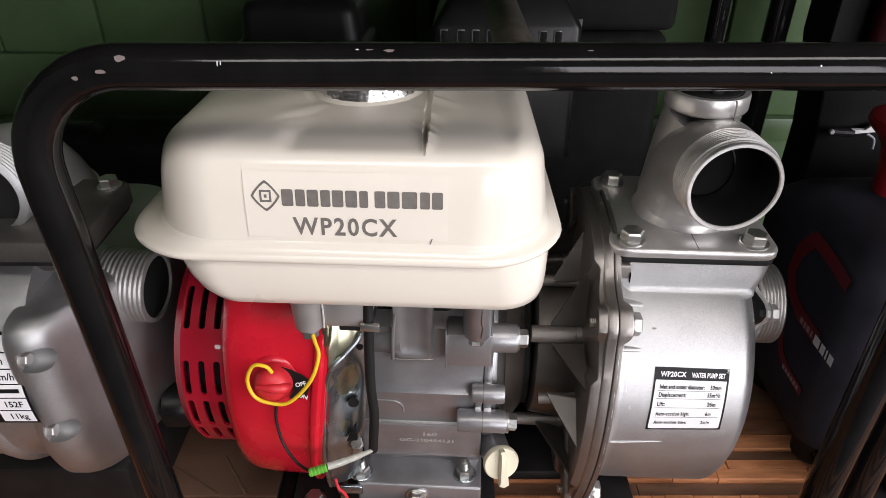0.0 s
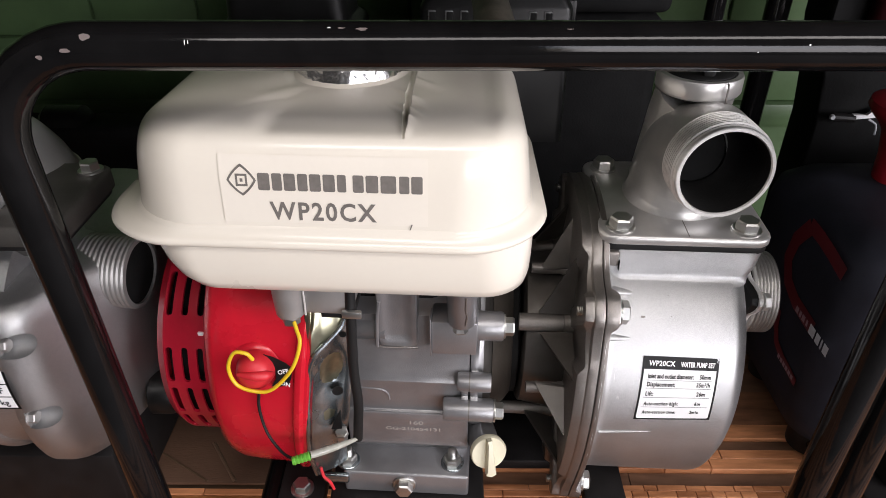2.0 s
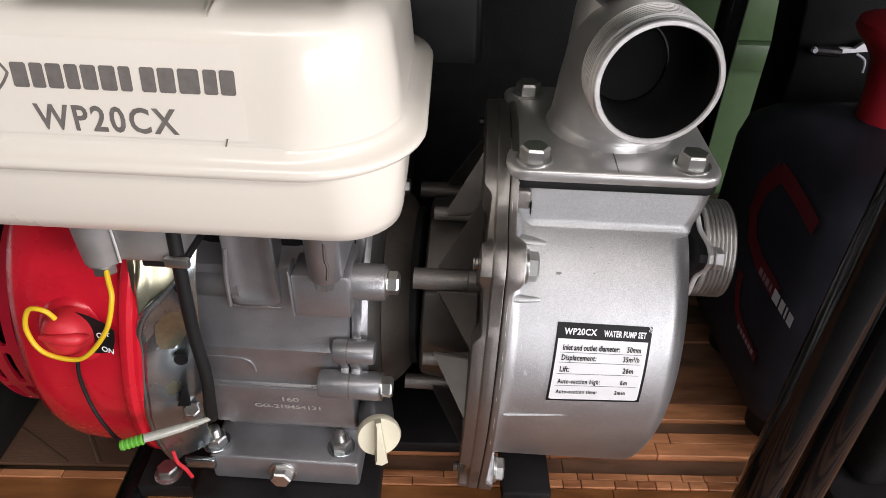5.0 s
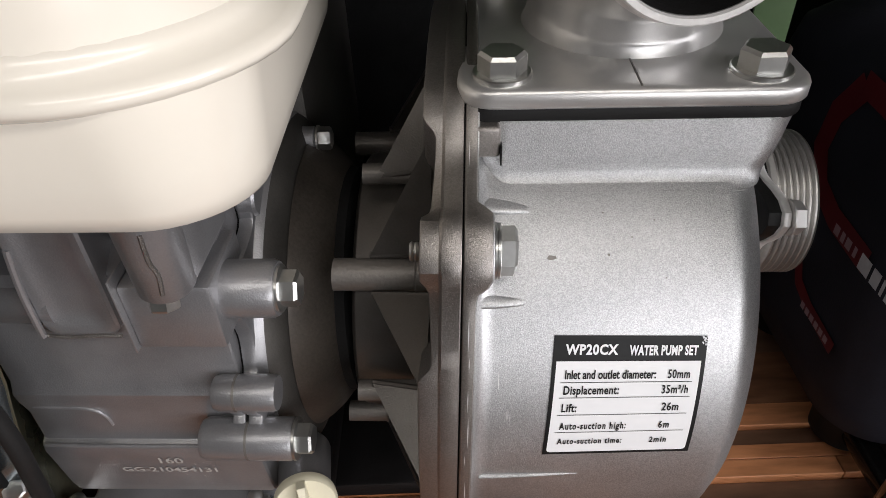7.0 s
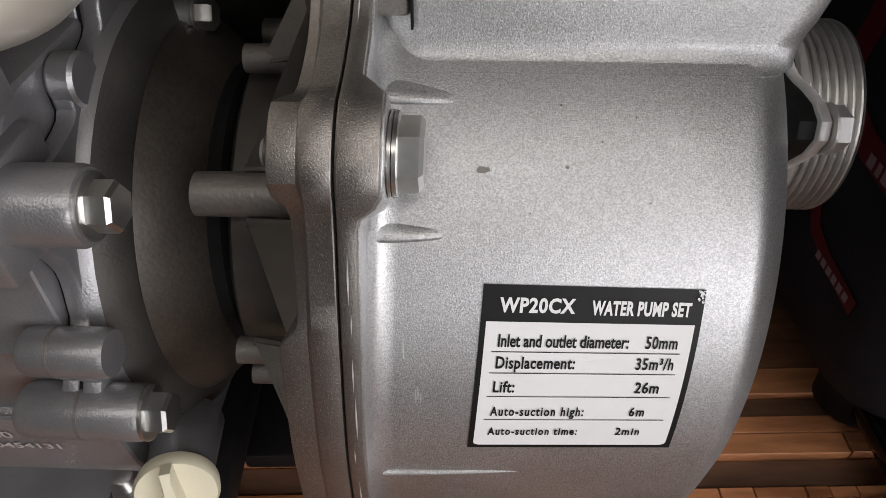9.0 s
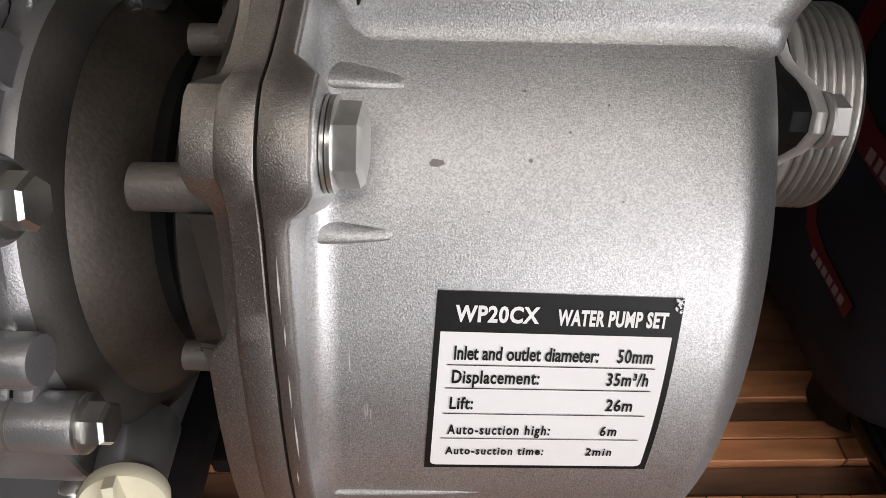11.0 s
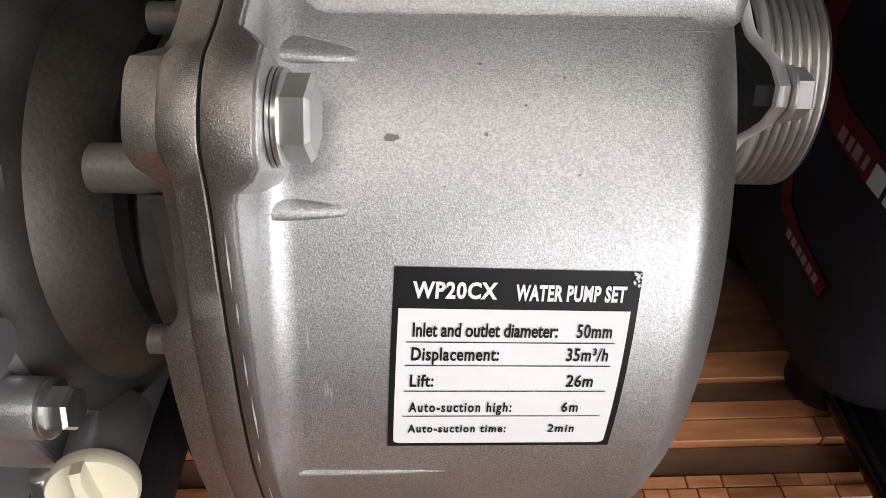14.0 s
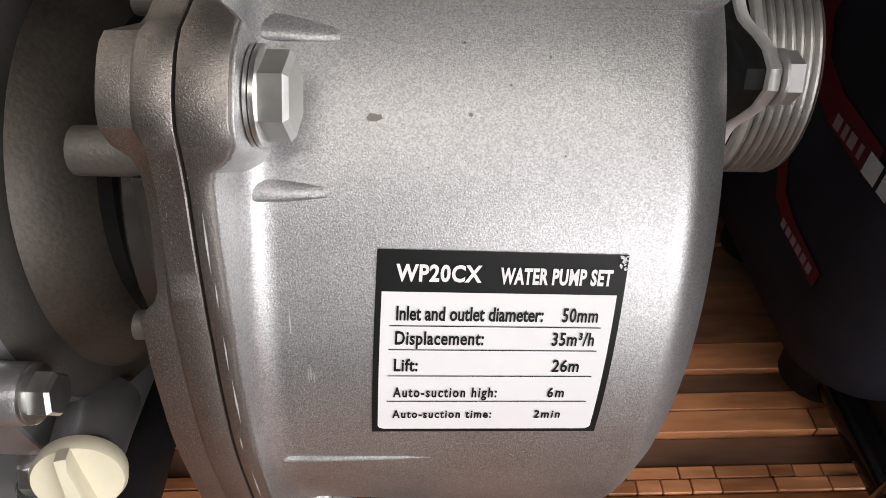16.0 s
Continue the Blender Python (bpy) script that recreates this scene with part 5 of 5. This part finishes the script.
# inlet on the side
IY, IZ = 0.4230, 0.1600
bm = lathe("x", (0, IY, IZ), [(0.1925, 0.041), (0.2085, 0.0390), (0.2112, 0.0372), (0.2124, 0.0335), (0.2126, 0.026)], 48)
inlet = epart("inlet", bm, SILVER, pump, "silver cast inlet pipe with a bolted collar", 50)
epart("gasket", lathe("x", (0, IY, IZ), [(0.2110, 0.0275), (0.2125, 0.0262), (0.2200, 0.0258), (0.2290, 0.0262)], 40), RUBBER, inlet, "black rubber gasket")
oval = []
for k in range(72):
    deg = 360 * k / 72
    r = 0.0330 + 0.0215 * sum(math.exp(-((((deg - e + 180) % 360 - 180) / 15) ** 2)) for e in (152, 332))
    oval.append((IY + r * math.cos(FL(deg)), IZ + r * math.sin(FL(deg))))
# black disc added for the shade on the collar's inner face
epart("gasket", prism([(IY + (p[0] - IY) * 0.965, IZ + (p[1] - IZ) * 0.965) for p in oval], "x", 0.2165, 0.2212, 0.0006), RUBBER, inlet, "black rubber gasket", 40)
epart("collar", prism(oval, "x", 0.2210, 0.2240, 0.0008), RAW_BRIGHT, inlet, "oval cast collar", 40)
epart("bolt", hexbolt((0.2240, IY - 0.0440, IZ + 0.0232), (1, 0, 0), 0.0105, 0.0042, 0.0008, 0.0066), SATIN, inlet, "plated bolt")
prof = [(0.2275, 0.0270), (0.2280, 0.0285)]
for i in range(7):
    a, step = 0.2285 + 0.0165 * i / 7, 0.0165 / 7
    prof += [(a, 0.0288), (a + step * 0.35, 0.0300), (a + step * 0.6, 0.0300), (a + step * 0.95, 0.0288)]
prof += [(0.2450, 0.0296), (0.2453, 0.0262), (0.2443, 0.0252), (0.2165, 0.0250)]
epart("threaded_end", lathe("x", (0, IY, IZ), prof, 64, cap=False), RAW_GREY, inlet, "bright machined threaded pipe end", 28)
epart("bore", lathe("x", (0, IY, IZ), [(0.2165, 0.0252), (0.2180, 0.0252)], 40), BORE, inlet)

# air cleaner and muffler behind the tank
bm = bmesh.new()
loft(bm, [rrect(-0.1605 + i, -0.0575 - i, 0.486 + i, 0.56 - i, 0.012, z, 6) for z, i in ((0.240, 0), (0.322, 0), (0.326, 0.0015), (0.330, 0.006), (0.332, 0.007), (0.350, 0.008), (0.356, 0.011), (0.359, 0.018))])
airbox = epart("air_cleaner", bm, SMOKY_BLACK, pump, "black plastic air cleaner box", 40)
epart("wing_nut", lathe("z", (-0.108, 0.524, 0), [(0.358, 0.008), (0.366, 0.007), (0.370, 0.003)], 20), SMOKY_BLACK, airbox)
bm = bmesh.new()
loft(bm, [rrect(-0.012 + i, 0.0945 - i, 0.490 + i * 0.55, 0.575 - i, 0.006, z, 4) for z, i in ((0.245, 0), (0.3425, 0), (0.345, 0.001), (0.3625, 0.0115), (0.3645, 0.014), (0.365, 0.018))])
muffler = epart("muffler_guard", bm, SMOKY_BLACK, pump, "black pressed steel muffler guard with slots", 25)
for x in (-0.0060, 0.0060, 0.0165, 0.0270, 0.0375, 0.0640, 0.0745):
    epart("slot_rim", box(x, x + 0.0056, 0.4888, 0.4915, 0.3180, 0.3420, 0.0010), SLOT_EDGE, muffler, "lighter rim of a slot")
    epart("slot", box(x + 0.0010, x + 0.0056, 0.4884, 0.4915, 0.3170, 0.3412, 0.0006), CAVITY, muffler, "dark slot")
for k in range(3):
    epart("rib", tube([(0.045, 0.508 + 0.011 * k, 0.3652), (0.060, 0.508 + 0.011 * k, 0.3660), (0.078, 0.508 + 0.011 * k, 0.3652)], 0.002, 8), SMOKY_BLACK, muffler)
epart("recess", lathe("z", (0.0230, 0.5080, 0), [(0.3645, 0.011), (0.3656, 0.010), (0.3654, 0.008)], 24), CAVITY, muffler)
epart("bolt", hexbolt((0.0230, 0.5080, 0.3652), (0, 0, 1), 0.008, 0.004, 0.001, 0.006), ZINC, muffler)
# cylinder head and cowl under the rear of the tank
epart("cylinder_block", box(-0.052, 0.045, 0.44, 0.56, 0.10, 0.235, 0.006), PLATE, pump, "finned dark cylinder block")


# ---- the neighbouring pump set ----
nb = thing("water_pump", (-0.33, 0.40, FLOOR), "second water pump set, its silver casing turned the same way", "water pump")
bm = lathe("x", (0, 0.400, 0.150), [(-0.3600, 0.094), (-0.2700, 0.0945), (-0.256, 0.093)], 96)
ncase = part("pump_casing", bm, SILVER, nb, "silver painted cast pump casing", 50)
part("casing_rim", lathe("x", (0, 0.400, 0.150), [(-0.298, 0.0935), (-0.296, 0.0972), (-0.291, 0.0985), (-0.287, 0.0972), (-0.285, 0.0938)], 96), SILVER, ncase, "raised rim round the casing", 50)


def cover_section(x, dy, dz):
    """The end cover's outline at x: flat above, bulging in front, drawn in by dy in front and dz above and below."""
    base = [(0.500, 0.0600), (0.500, 0.2150), (0.360, 0.2150), (0.328, 0.2142), (0.318, 0.2120), (0.3115, 0.2060), (0.3090, 0.1960), (0.3075, 0.1700), (0.3065, 0.1400), (0.3070, 0.1200), (0.3095, 0.1050), (0.3150, 0.0880), (0.3240, 0.0740), (0.3380, 0.0620), (0.360, 0.0540), (0.42, 0.0500)]
    mid = 0.140
    return [(x, y + dy * smooth(0.45, 0.31, y) if y < 0.45 else y, mid + (z - mid) * (1 - dz / 0.08)) for y, z in base]


def smooth_section(x, dy, dz):
    P = [Vector(q) for q in cover_section(x, dy, dz)]
    n, out = len(P), []
    for i in range(n):
        a, b, c, d = P[i - 1], P[i], P[(i + 1) % n], P[(i + 2) % n]
        for k in range(5):
            t = k / 5
            out.append(0.5 * ((2 * b) + (c - a) * t + (2 * a - 5 * b + 4 * c - d) * t * t + (3 * b - a - 3 * c + d) * t ** 3) if 2 <= i <= 13 else b.lerp(c, t))
    return out


bm = bmesh.new()
loft(bm, [smooth_section(*q) for q in ((-0.2640, 0.006, 0.004), (-0.2625, 0.0015, 0.001), (-0.2600, 0.0, 0.0), (-0.2520, 0.0, 0.0), (-0.2475, 0.0012, 0.0002), (-0.2435, 0.0034, 0.0006), (-0.2400, 0.0066, 0.0012), (-0.2370, 0.0110, 0.0020), (-0.2335, 0.0190, 0.0032), (-0.2295, 0.0300, 0.0048), (-0.2240, 0.0450, 0.0070), (-0.2160, 0.0650, 0.0110), (-0.2060, 0.0850, 0.0200))])
spots = [(0.3125, 0.1895), (0.3095, 0.1318)]
for y, z in spots:
    bm = carve(bm, lathe("x", (0, y, z), [(-0.2560, 0.0072), (-0.2535, 0.0082), (-0.2460, 0.0086), (-0.2410, 0.0080), (-0.2360, 0.0062), (-0.2310, 0.0030)], 28))
ncover = part("casing_cover", bm, SILVER, ncase, "silver cast cover with bolt recesses", 40)
for y, z in spots:
    part("bolt", hexbolt((-0.2558, y + 0.0005, z), (1, 0, 0), 0.0078, 0.0042, 0.001, 0.0056), SILVER_DULL, ncover)
bm = bmesh.new()
loft(bm, [rrect(-0.365 + i, -0.2100 - i, 0.331 + i, 0.416 - i, 0.012, z, 6) for z, i in ((0.222, 0.030), (0.240, 0.016), (0.2475, 0.012), (0.2480, 0), (0.2590, 0), (0.2610, 0.002))])
# top plate coloured dark for the weak light in this corner
part("casing_neck", bm, PLATE, nb, "grey top plate, darkened for the dim corner", 50)
part("gasket", prism([(p.x, p.y) for p in rrect(-0.360, -0.2120, 0.333, 0.414, 0.012, 0)], "z", 0.2440, 0.2482, 0.0004), RUBBER, nb, "black rubber gasket")
for x, y in ((-0.2210, 0.4030), (-0.350, 0.405), (-0.350, 0.345)):
    part("bolt", hexbolt((x, y, 0.2610), (0, 0, 1), 0.011, 0.0055, 0.0015, 0.008), ZINC, nb)
part("elbow", tube([(-0.276, 0.415, 0.250), (-0.2755, 0.412, 0.262), (-0.274, 0.398, 0.278), (-0.2725, 0.370, 0.281)], 0.03, 40, radii=[0.038, 0.032, 0.028, 0.0265]), SATIN, nb, "silver outlet elbow", 60)
prof = [(0.372, 0.0265)]
for i in range(8):
    a, step = 0.372 - 0.02 * i / 8, 0.02 / 8
    prof += [(a, 0.0270), (a - step * 0.35, 0.0282), (a - step * 0.6, 0.0282), (a - step * 0.95, 0.0270)]
prof += [(0.351, 0.024), (0.372, 0.023)]
part("threaded_end", lathe("y", (-0.2720, 0, 0.281), prof, 56, cap=False), SILVER, nb, "silver threaded pipe end", 28)
part("bore", lathe("y", (-0.2720, 0, 0.281), [(0.360, 0.0235), (0.362, 0.0235)], 40), BORE, nb)
d = Vector((0.995, -0.06, -0.05)).normalized()
o = Vector((-0.2620, 0.3960, 0.1905))
part("inlet", lathe_dir(o, d, [(-0.02, 0.034), (0.012, 0.032), (0.020, 0.0275), (0.026, 0.0262)], 48), SILVER, nb, "silver inlet stub", 50)
prof = [(0.018, 0.0240)]
for i in range(12):
    a, step = 0.020 + 0.040 * i / 12, 0.040 / 12
    prof += [(a, 0.0250), (a + step * 0.4, 0.0257), (a + step * 0.6, 0.0257), (a + step * 0.95, 0.0250)]
prof += [(0.0602, 0.0254), (0.0606, 0.0222), (0.018, 0.0218)]
part("threaded_end", lathe_dir(o, d, prof, 56, cap=False), SILVER_DULL, nb, "silver threaded pipe end", 28)
part("bore", lathe_dir(o, d, [(0.022, 0.0220), (0.0585, 0.0220), (0.0595, 0.020)], 40), CAVITY, nb, "black plug in the pipe end")


def on_nb(u, v, lift=0.0006):
    r = 0.0946 + lift
    z = 0.1440 + v
    return Vector((-0.3030 + u - 0.10 * (v - 0.03), 0.400 - math.sqrt(r * r - (z - 0.150) ** 2), z))


lab = part("spec_label", sheet(0, 0.046, 0, 0.060, lambda u, v: on_nb(u + 0.0 * v, v), 2, 12), INK_BLACK, ncase, "black and white specification label")
for k in range(6):
    part("label_cell", sheet(0.024, 0.0445, 0.0015 + 0.0096 * k, 0.0103 + 0.0096 * k, lambda u, v: on_nb(u, v, 0.0008), 1, 2), WHITE_PRINT, lab, "white printed cell")
for k, t in enumerate(("11kg", "152F", "", "8m/h", "3m", "1m")):
    if t:
        part("lettering", lettering(t, 0.0062, lambda a, b: on_nb(0.0290 + a, 0.0040 + 0.0096 * k + b, 0.001), 0, 1.0, 0.0001), INK_BLACK, lab)
part("print_bar", sheet(0.0270, 0.0420, 0.0240, 0.0268, lambda a, b: on_nb(a, b, 0.001), 1, 1), INK_BLACK, lab)
part("mount_bracket", box(-0.345, -0.235, 0.34, 0.48, FLOOR, 0.058, 0.003), BLACK_MATT, nb, "black steel base")
part("drain_plug", lathe("x", (0, 0.388, 0.078), [(-0.215, 0.018), (-0.201, 0.018), (-0.195, 0.014)], 32), SMOKY_BLACK, nb, "black drain plug")

# ---- frame of the pump set further along ----
nf = thing("water_pump_frame", (0.46, CY, FLOOR), "black tube frame of the next pump set", "pump frame")
for y, x in ((0.300, 0.2775),):
    pts = bend([(x + 0.06, y, 0.002), (x, y, 0.002), (x, y, 0.374), (x + 0.40, y, 0.374), (x + 0.40, y, 0.002), (x + 0.34, y, 0.002)], 0.042, 8)
    part("frame_hoop", pipe(pts, 0.0103, 20), BLACK, nf, "glossy black bent tube")
part("mount_bracket", box(0.33, 0.60, 0.33, 0.50, 0.0, 0.02, 0.003), BLACK_MATT, nf)
part("skid_tube", pipe([(0.330, 0.275, 0.0015), (0.330, 0.555, 0.0015)], 0.0098, 16), BLACK, nf)
part("engine_block", box(0.345, 0.60, 0.34, 0.37, 0.02, 0.12, 0.01, 3), CAVITY, nf, "dark engine block")

RED_DIM = mat("dull red print", (0.09, 0.005, 0.009), 0.5, 0.0, 0.1, 60)
RED_CAP = mat("red plastic cap", (0.30, 0.012, 0.020), 0.4, 0.0, 0.1, 40)
DIM_PRINT = mat("dull pink print", (0.26, 0.17, 0.19), 0.5, 0.0, 0.1, 200)

# ---- inverter generator behind on the right ----
gen = thing("generator", (0.45, 0.46, FLOOR), "dark navy generator with red stripes and grey print", "generator")
bm = bmesh.new()
loft(bm, [rrect(0.290 + i, 0.60 - i, 0.374 + i, 0.549 - i, 0.03, z, 8) for z, i in ((0.022, 0.014), (0.030, 0.004), (0.05, 0.0), (0.178, 0.0), (0.194, 0.003), (0.203, 0.012), (0.207, 0.03))])
gbody = part("body", bm, NAVY, gen, "dark navy plastic housing", 50)


def on_gen(u, v, lift=0.0006):
    """u from the far end towards the front, v up, on the side of the generator."""
    return Vector((0.290 - lift, 0.50 - u, v))


def ribbon(points, w, name, material, parent, lift):
    bm = bmesh.new()
    prev = None
    for i, (u, v) in enumerate(points):
        a, b = points[max(i - 1, 0)], points[min(i + 1, len(points) - 1)]
        d = Vector((b[0] - a[0], b[1] - a[1])).normalized()
        n = Vector((-d.y, d.x)) * (w / 2)
        cur = (bm.verts.new(on_gen(u + n.x, v + n.y, lift)), bm.verts.new(on_gen(u - n.x, v - n.y, lift)))
        if prev:
            bm.faces.new((prev[0], prev[1], cur[1], cur[0]))
        prev = cur
    return part(name, bm, material, parent, "red printed stripe")


ribbon([(0.104, 0.1850), (0.084, 0.1890), (0.066, 0.1915), (0.048, 0.1925)], 0.012, "stripe", RED_DIM, gbody, 0.0006)
ribbon([(0.050, 0.192), (0.036, 0.172), (0.033, 0.152), (0.043, 0.136), (0.062, 0.1290), (0.094, 0.1270)], 0.013, "stripe", RED_DIM, gbody, 0.0007)
ribbon([(0.044, 0.108), (0.047, 0.094), (0.055, 0.082), (0.070, 0.0770), (0.097, 0.0745)], 0.008, "stripe", RED_DIM, gbody, 0.0008)
part("print_bar", bars([(0.0660, 0.0705), (0.0725, 0.0755), (0.0770, 0.0815), (0.0840, 0.0865)], 0.1235, 0.1290, lambda u, v: on_gen(u, v, 0.0012)), DIM_PRINT, gbody, "row of grey printed blocks")
part("print_bar", bars([(0.0900, 0.0985), (0.1005, 0.1065), (0.1085, 0.1105), (0.1125, 0.1190)], 0.1215, 0.1300, lambda u, v: on_gen(u, v, 0.0012)), GREY_PRINT, gbody, "row of pale printed blocks")
part("print_bar", bars([(0.0640 + 0.0050 * i, 0.0640 + 0.0050 * i + 0.0036) for i in range(6)], 0.0732, 0.0772, lambda u, v: on_gen(u, v, 0.0014)), DIM_PRINT, gbody, "row of grey printed blocks")
for x, y in ((0.33, 0.42), (0.33, 0.51), (0.56, 0.42), (0.56, 0.51)):
    part("rubber_foot", lathe("z", (x, y, 0), [(FLOOR, 0.017), (0.010, 0.018), (0.024, 0.02)], 24), RUBBER, gen)
part("handle", pipe(bend([(0.50, 0.41, 0.195), (0.50, 0.41, 0.245), (0.50, 0.52, 0.245), (0.50, 0.52, 0.195)], 0.03), 0.011, 16), NAVY, gen, "dark carrying handle")
part("fuel_cap", lathe("z", (0.376, 0.500, 0), [(0.205, 0.0190), (0.226, 0.0200), (0.246, 0.0235), (0.254, 0.0290), (0.260, 0.0350), (0.265, 0.0385), (0.270, 0.0375), (0.272, 0.0300), (0.272, 0.0050)], 56), RED_CAP, gen, "red plastic fuel cap with a flared rim", 50)

# dark engine standing at the back, with a red cowl and a pale bracket
dk = thing("engine", (0.42, 0.637, FLOOR), "black engine with a red cowl at the back of the shelf", "engine")
part("body", prism([(0.360, 0.0), (0.3595, 0.205), (0.3555, 0.240), (0.352, 0.262), (0.345, 0.300), (0.345, 0.40), (0.475, 0.40), (0.475, 0.0)], "y", 0.612, 0.663, 0.004), CAVITY, dk, "black engine body")
part("cylinder", box(0.358, 0.47, 0.615, 0.660, 0.40, 0.52, 0.012, 3), CAVITY, dk, "black finned cylinder")
part("upper_cowl", box(0.372, 0.440, 0.592, 0.614, 0.285, 0.345, 0.010, 3), mat("dark red plastic", (0.020, 0.0020, 0.0030), 0.8, spec=0.1), dk, "dark red plastic cowl")
part("foot", box(0.362, 0.47, 0.606, 0.668, FLOOR, 0.002, 0.002), CAVITY, dk)
part("bracket", prism([(0.386, 0.2170), (0.420, 0.2200), (0.420, 0.2270), (0.404, 0.2265), (0.398, 0.2210), (0.386, 0.2215)], "y", 0.600, 0.604, 0.0005), WHITE_PRINT, dk, "pale metal bracket")
part("wire", tube([(0.402, 0.602, 0.2165), (0.409, 0.600, 0.2120), (0.411, 0.600, 0.2020)], 0.001, 8), GREY_PRINT, dk, "thin grey wire")
part("lever", tube([(0.368, 0.602, 0.2190), (0.388, 0.602, 0.2175)], 0.004, 10), BLACK_MATT, dk)
part("lever_end", lathe_dir((0.366, 0.600, 0.2200), (0, -1, 0), [(0, 0.0026), (0.003, 0.002)], 16), GREY_PRINT, dk)

# uprights of the shelf
for x, y, thick in ((0.2600, 0.6580, 0.0090), (0.3195, 0.6620, 0.0113)):
    up = thing("shelf_upright", (x, y, FLOOR), "black upright tube between the shelves", "shelf upright", "uprights of the shelf")
    part("post", pipe([(x, y, FLOOR), (x, y, 0.66)], thick, 20), BLACK, up)
    part("foot_plate", box(x - 0.018, x + 0.018, y - 0.018, y + 0.018, FLOOR, FLOOR + 0.004, 0.001), BLACK_MATT, up)

# dark box behind the neighbouring pump
bx = thing("tool_case", (-0.3, 0.59, FLOOR), "black plastic machine case standing by the wall", "machine case")
part("body", box(-0.62, -0.02, 0.57, 0.615, FLOOR, 0.220, 0.010, 3), CAVITY, bx, "black plastic body")
bm = lathe("x", (0, 0.592, 0.214), [(-0.362, 0.012), (-0.356, 0.018), (-0.324, 0.018), (-0.316, 0.010)], 32)
part("knob", bm, SMOKY_BLACK, bx, "black rounded knob", 40)
# this case's height covers wall that is only in shade
bx2 = thing("tool_case", (0.12, 0.66, FLOOR), "black plastic machine case standing by the wall", "machine case")
part("body", box(-0.01, 0.200, 0.60, 0.76, FLOOR, 0.31, 0.012, 3), CAVITY, bx2, "black plastic body")
part("lid", box(-0.012, 0.202, 0.598, 0.762, 0.312, 0.345, 0.008, 3), CAVITY, bx2, "black lid, set high for the wall's shade")
part("latch", box(0.09, 0.12, 0.594, 0.600, 0.298, 0.325, 0.002), SMOKY_BLACK, bx2)

# sheet of cardboard beneath the machines
bm = box(-0.75, -0.070, 0.3720, 0.62, FLOOR - 0.0035, FLOOR - 0.0005, 0.0005)
card = solid("cardboard_sheet", bm, CARD, "brown cardboard sheet lying under the machines", "cardboard", "thing")
for x0, y0, x1, y1, r, material in ((-0.2456, 0.4090, -0.1880, 0.3735, 0.0011, SHELFWOOD), (-0.1953, 0.4145, -0.1660, 0.3735, 0.0010, CARD_EDGE), (-0.1935, 0.4145, -0.1640, 0.3735, 0.0008, SHELFWOOD)):
    z = FLOOR - 0.0004
    part("crease", tube([(x0, y0, z), (x0 * 0.52 + x1 * 0.48, (y0 + y1) / 2 + 0.0006, z), (x1, y1, z)], r, 6), material, card, "worn crease")

# wooden strips of the shelf
bed = solid("shelf_floor", box(-1.2, 1.4, 0.12, 0.79, -0.05, FLOOR - 0.012, 0.002), SHELFWOOD, "wooden shelf of varnished strips", "shelf")
rnd = random.Random(3)
meshes = {}


def strip(x, y, w, length, top, material):
    key = (round(w, 4), round(length, 4), material.name)
    if key not in meshes:
        b = bmesh.new()
        box(0, length - 0.0005, 0, w - 0.0006, -0.011, 0, 0.0004, 1, bm=b)
        meshes[key] = mesh_of("strip", b, material)
    ob = new("strip", meshes[key])
    ob.location = (x, y, top)
    ob.parent = bed


# runs of strips from the front edge to the wall: width, piece lengths, sunk by, wood
SHORT, MIDDLE, LONG = (0.011, 0.013, 0.016, 0.024), (0.040, 0.058, 0.082, 0.11), (0.17, 0.24, 0.31)
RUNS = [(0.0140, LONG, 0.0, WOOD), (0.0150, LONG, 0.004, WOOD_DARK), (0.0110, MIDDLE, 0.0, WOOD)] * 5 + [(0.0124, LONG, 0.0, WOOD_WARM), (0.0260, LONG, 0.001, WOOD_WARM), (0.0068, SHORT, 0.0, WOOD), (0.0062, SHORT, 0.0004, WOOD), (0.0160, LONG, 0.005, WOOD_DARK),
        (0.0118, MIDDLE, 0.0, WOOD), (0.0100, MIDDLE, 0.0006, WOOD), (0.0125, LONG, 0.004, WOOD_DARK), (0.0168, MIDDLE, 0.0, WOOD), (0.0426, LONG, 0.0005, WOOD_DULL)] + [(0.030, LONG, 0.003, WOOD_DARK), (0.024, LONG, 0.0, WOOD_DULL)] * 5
y = 0.125
for w, lengths, sunk_by, kind_of_wood in RUNS:
    x = (-0.072 if y > 0.3640 else -0.76) - (rnd.random() * 0.01 if lengths is not LONG else 0)
    while x < 0.62:
        length = rnd.choice(lengths) * (4 if lengths is not LONG and x < 0.12 else 1)
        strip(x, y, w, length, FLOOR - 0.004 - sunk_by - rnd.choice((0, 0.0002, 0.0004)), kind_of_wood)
        x += length
    y += w
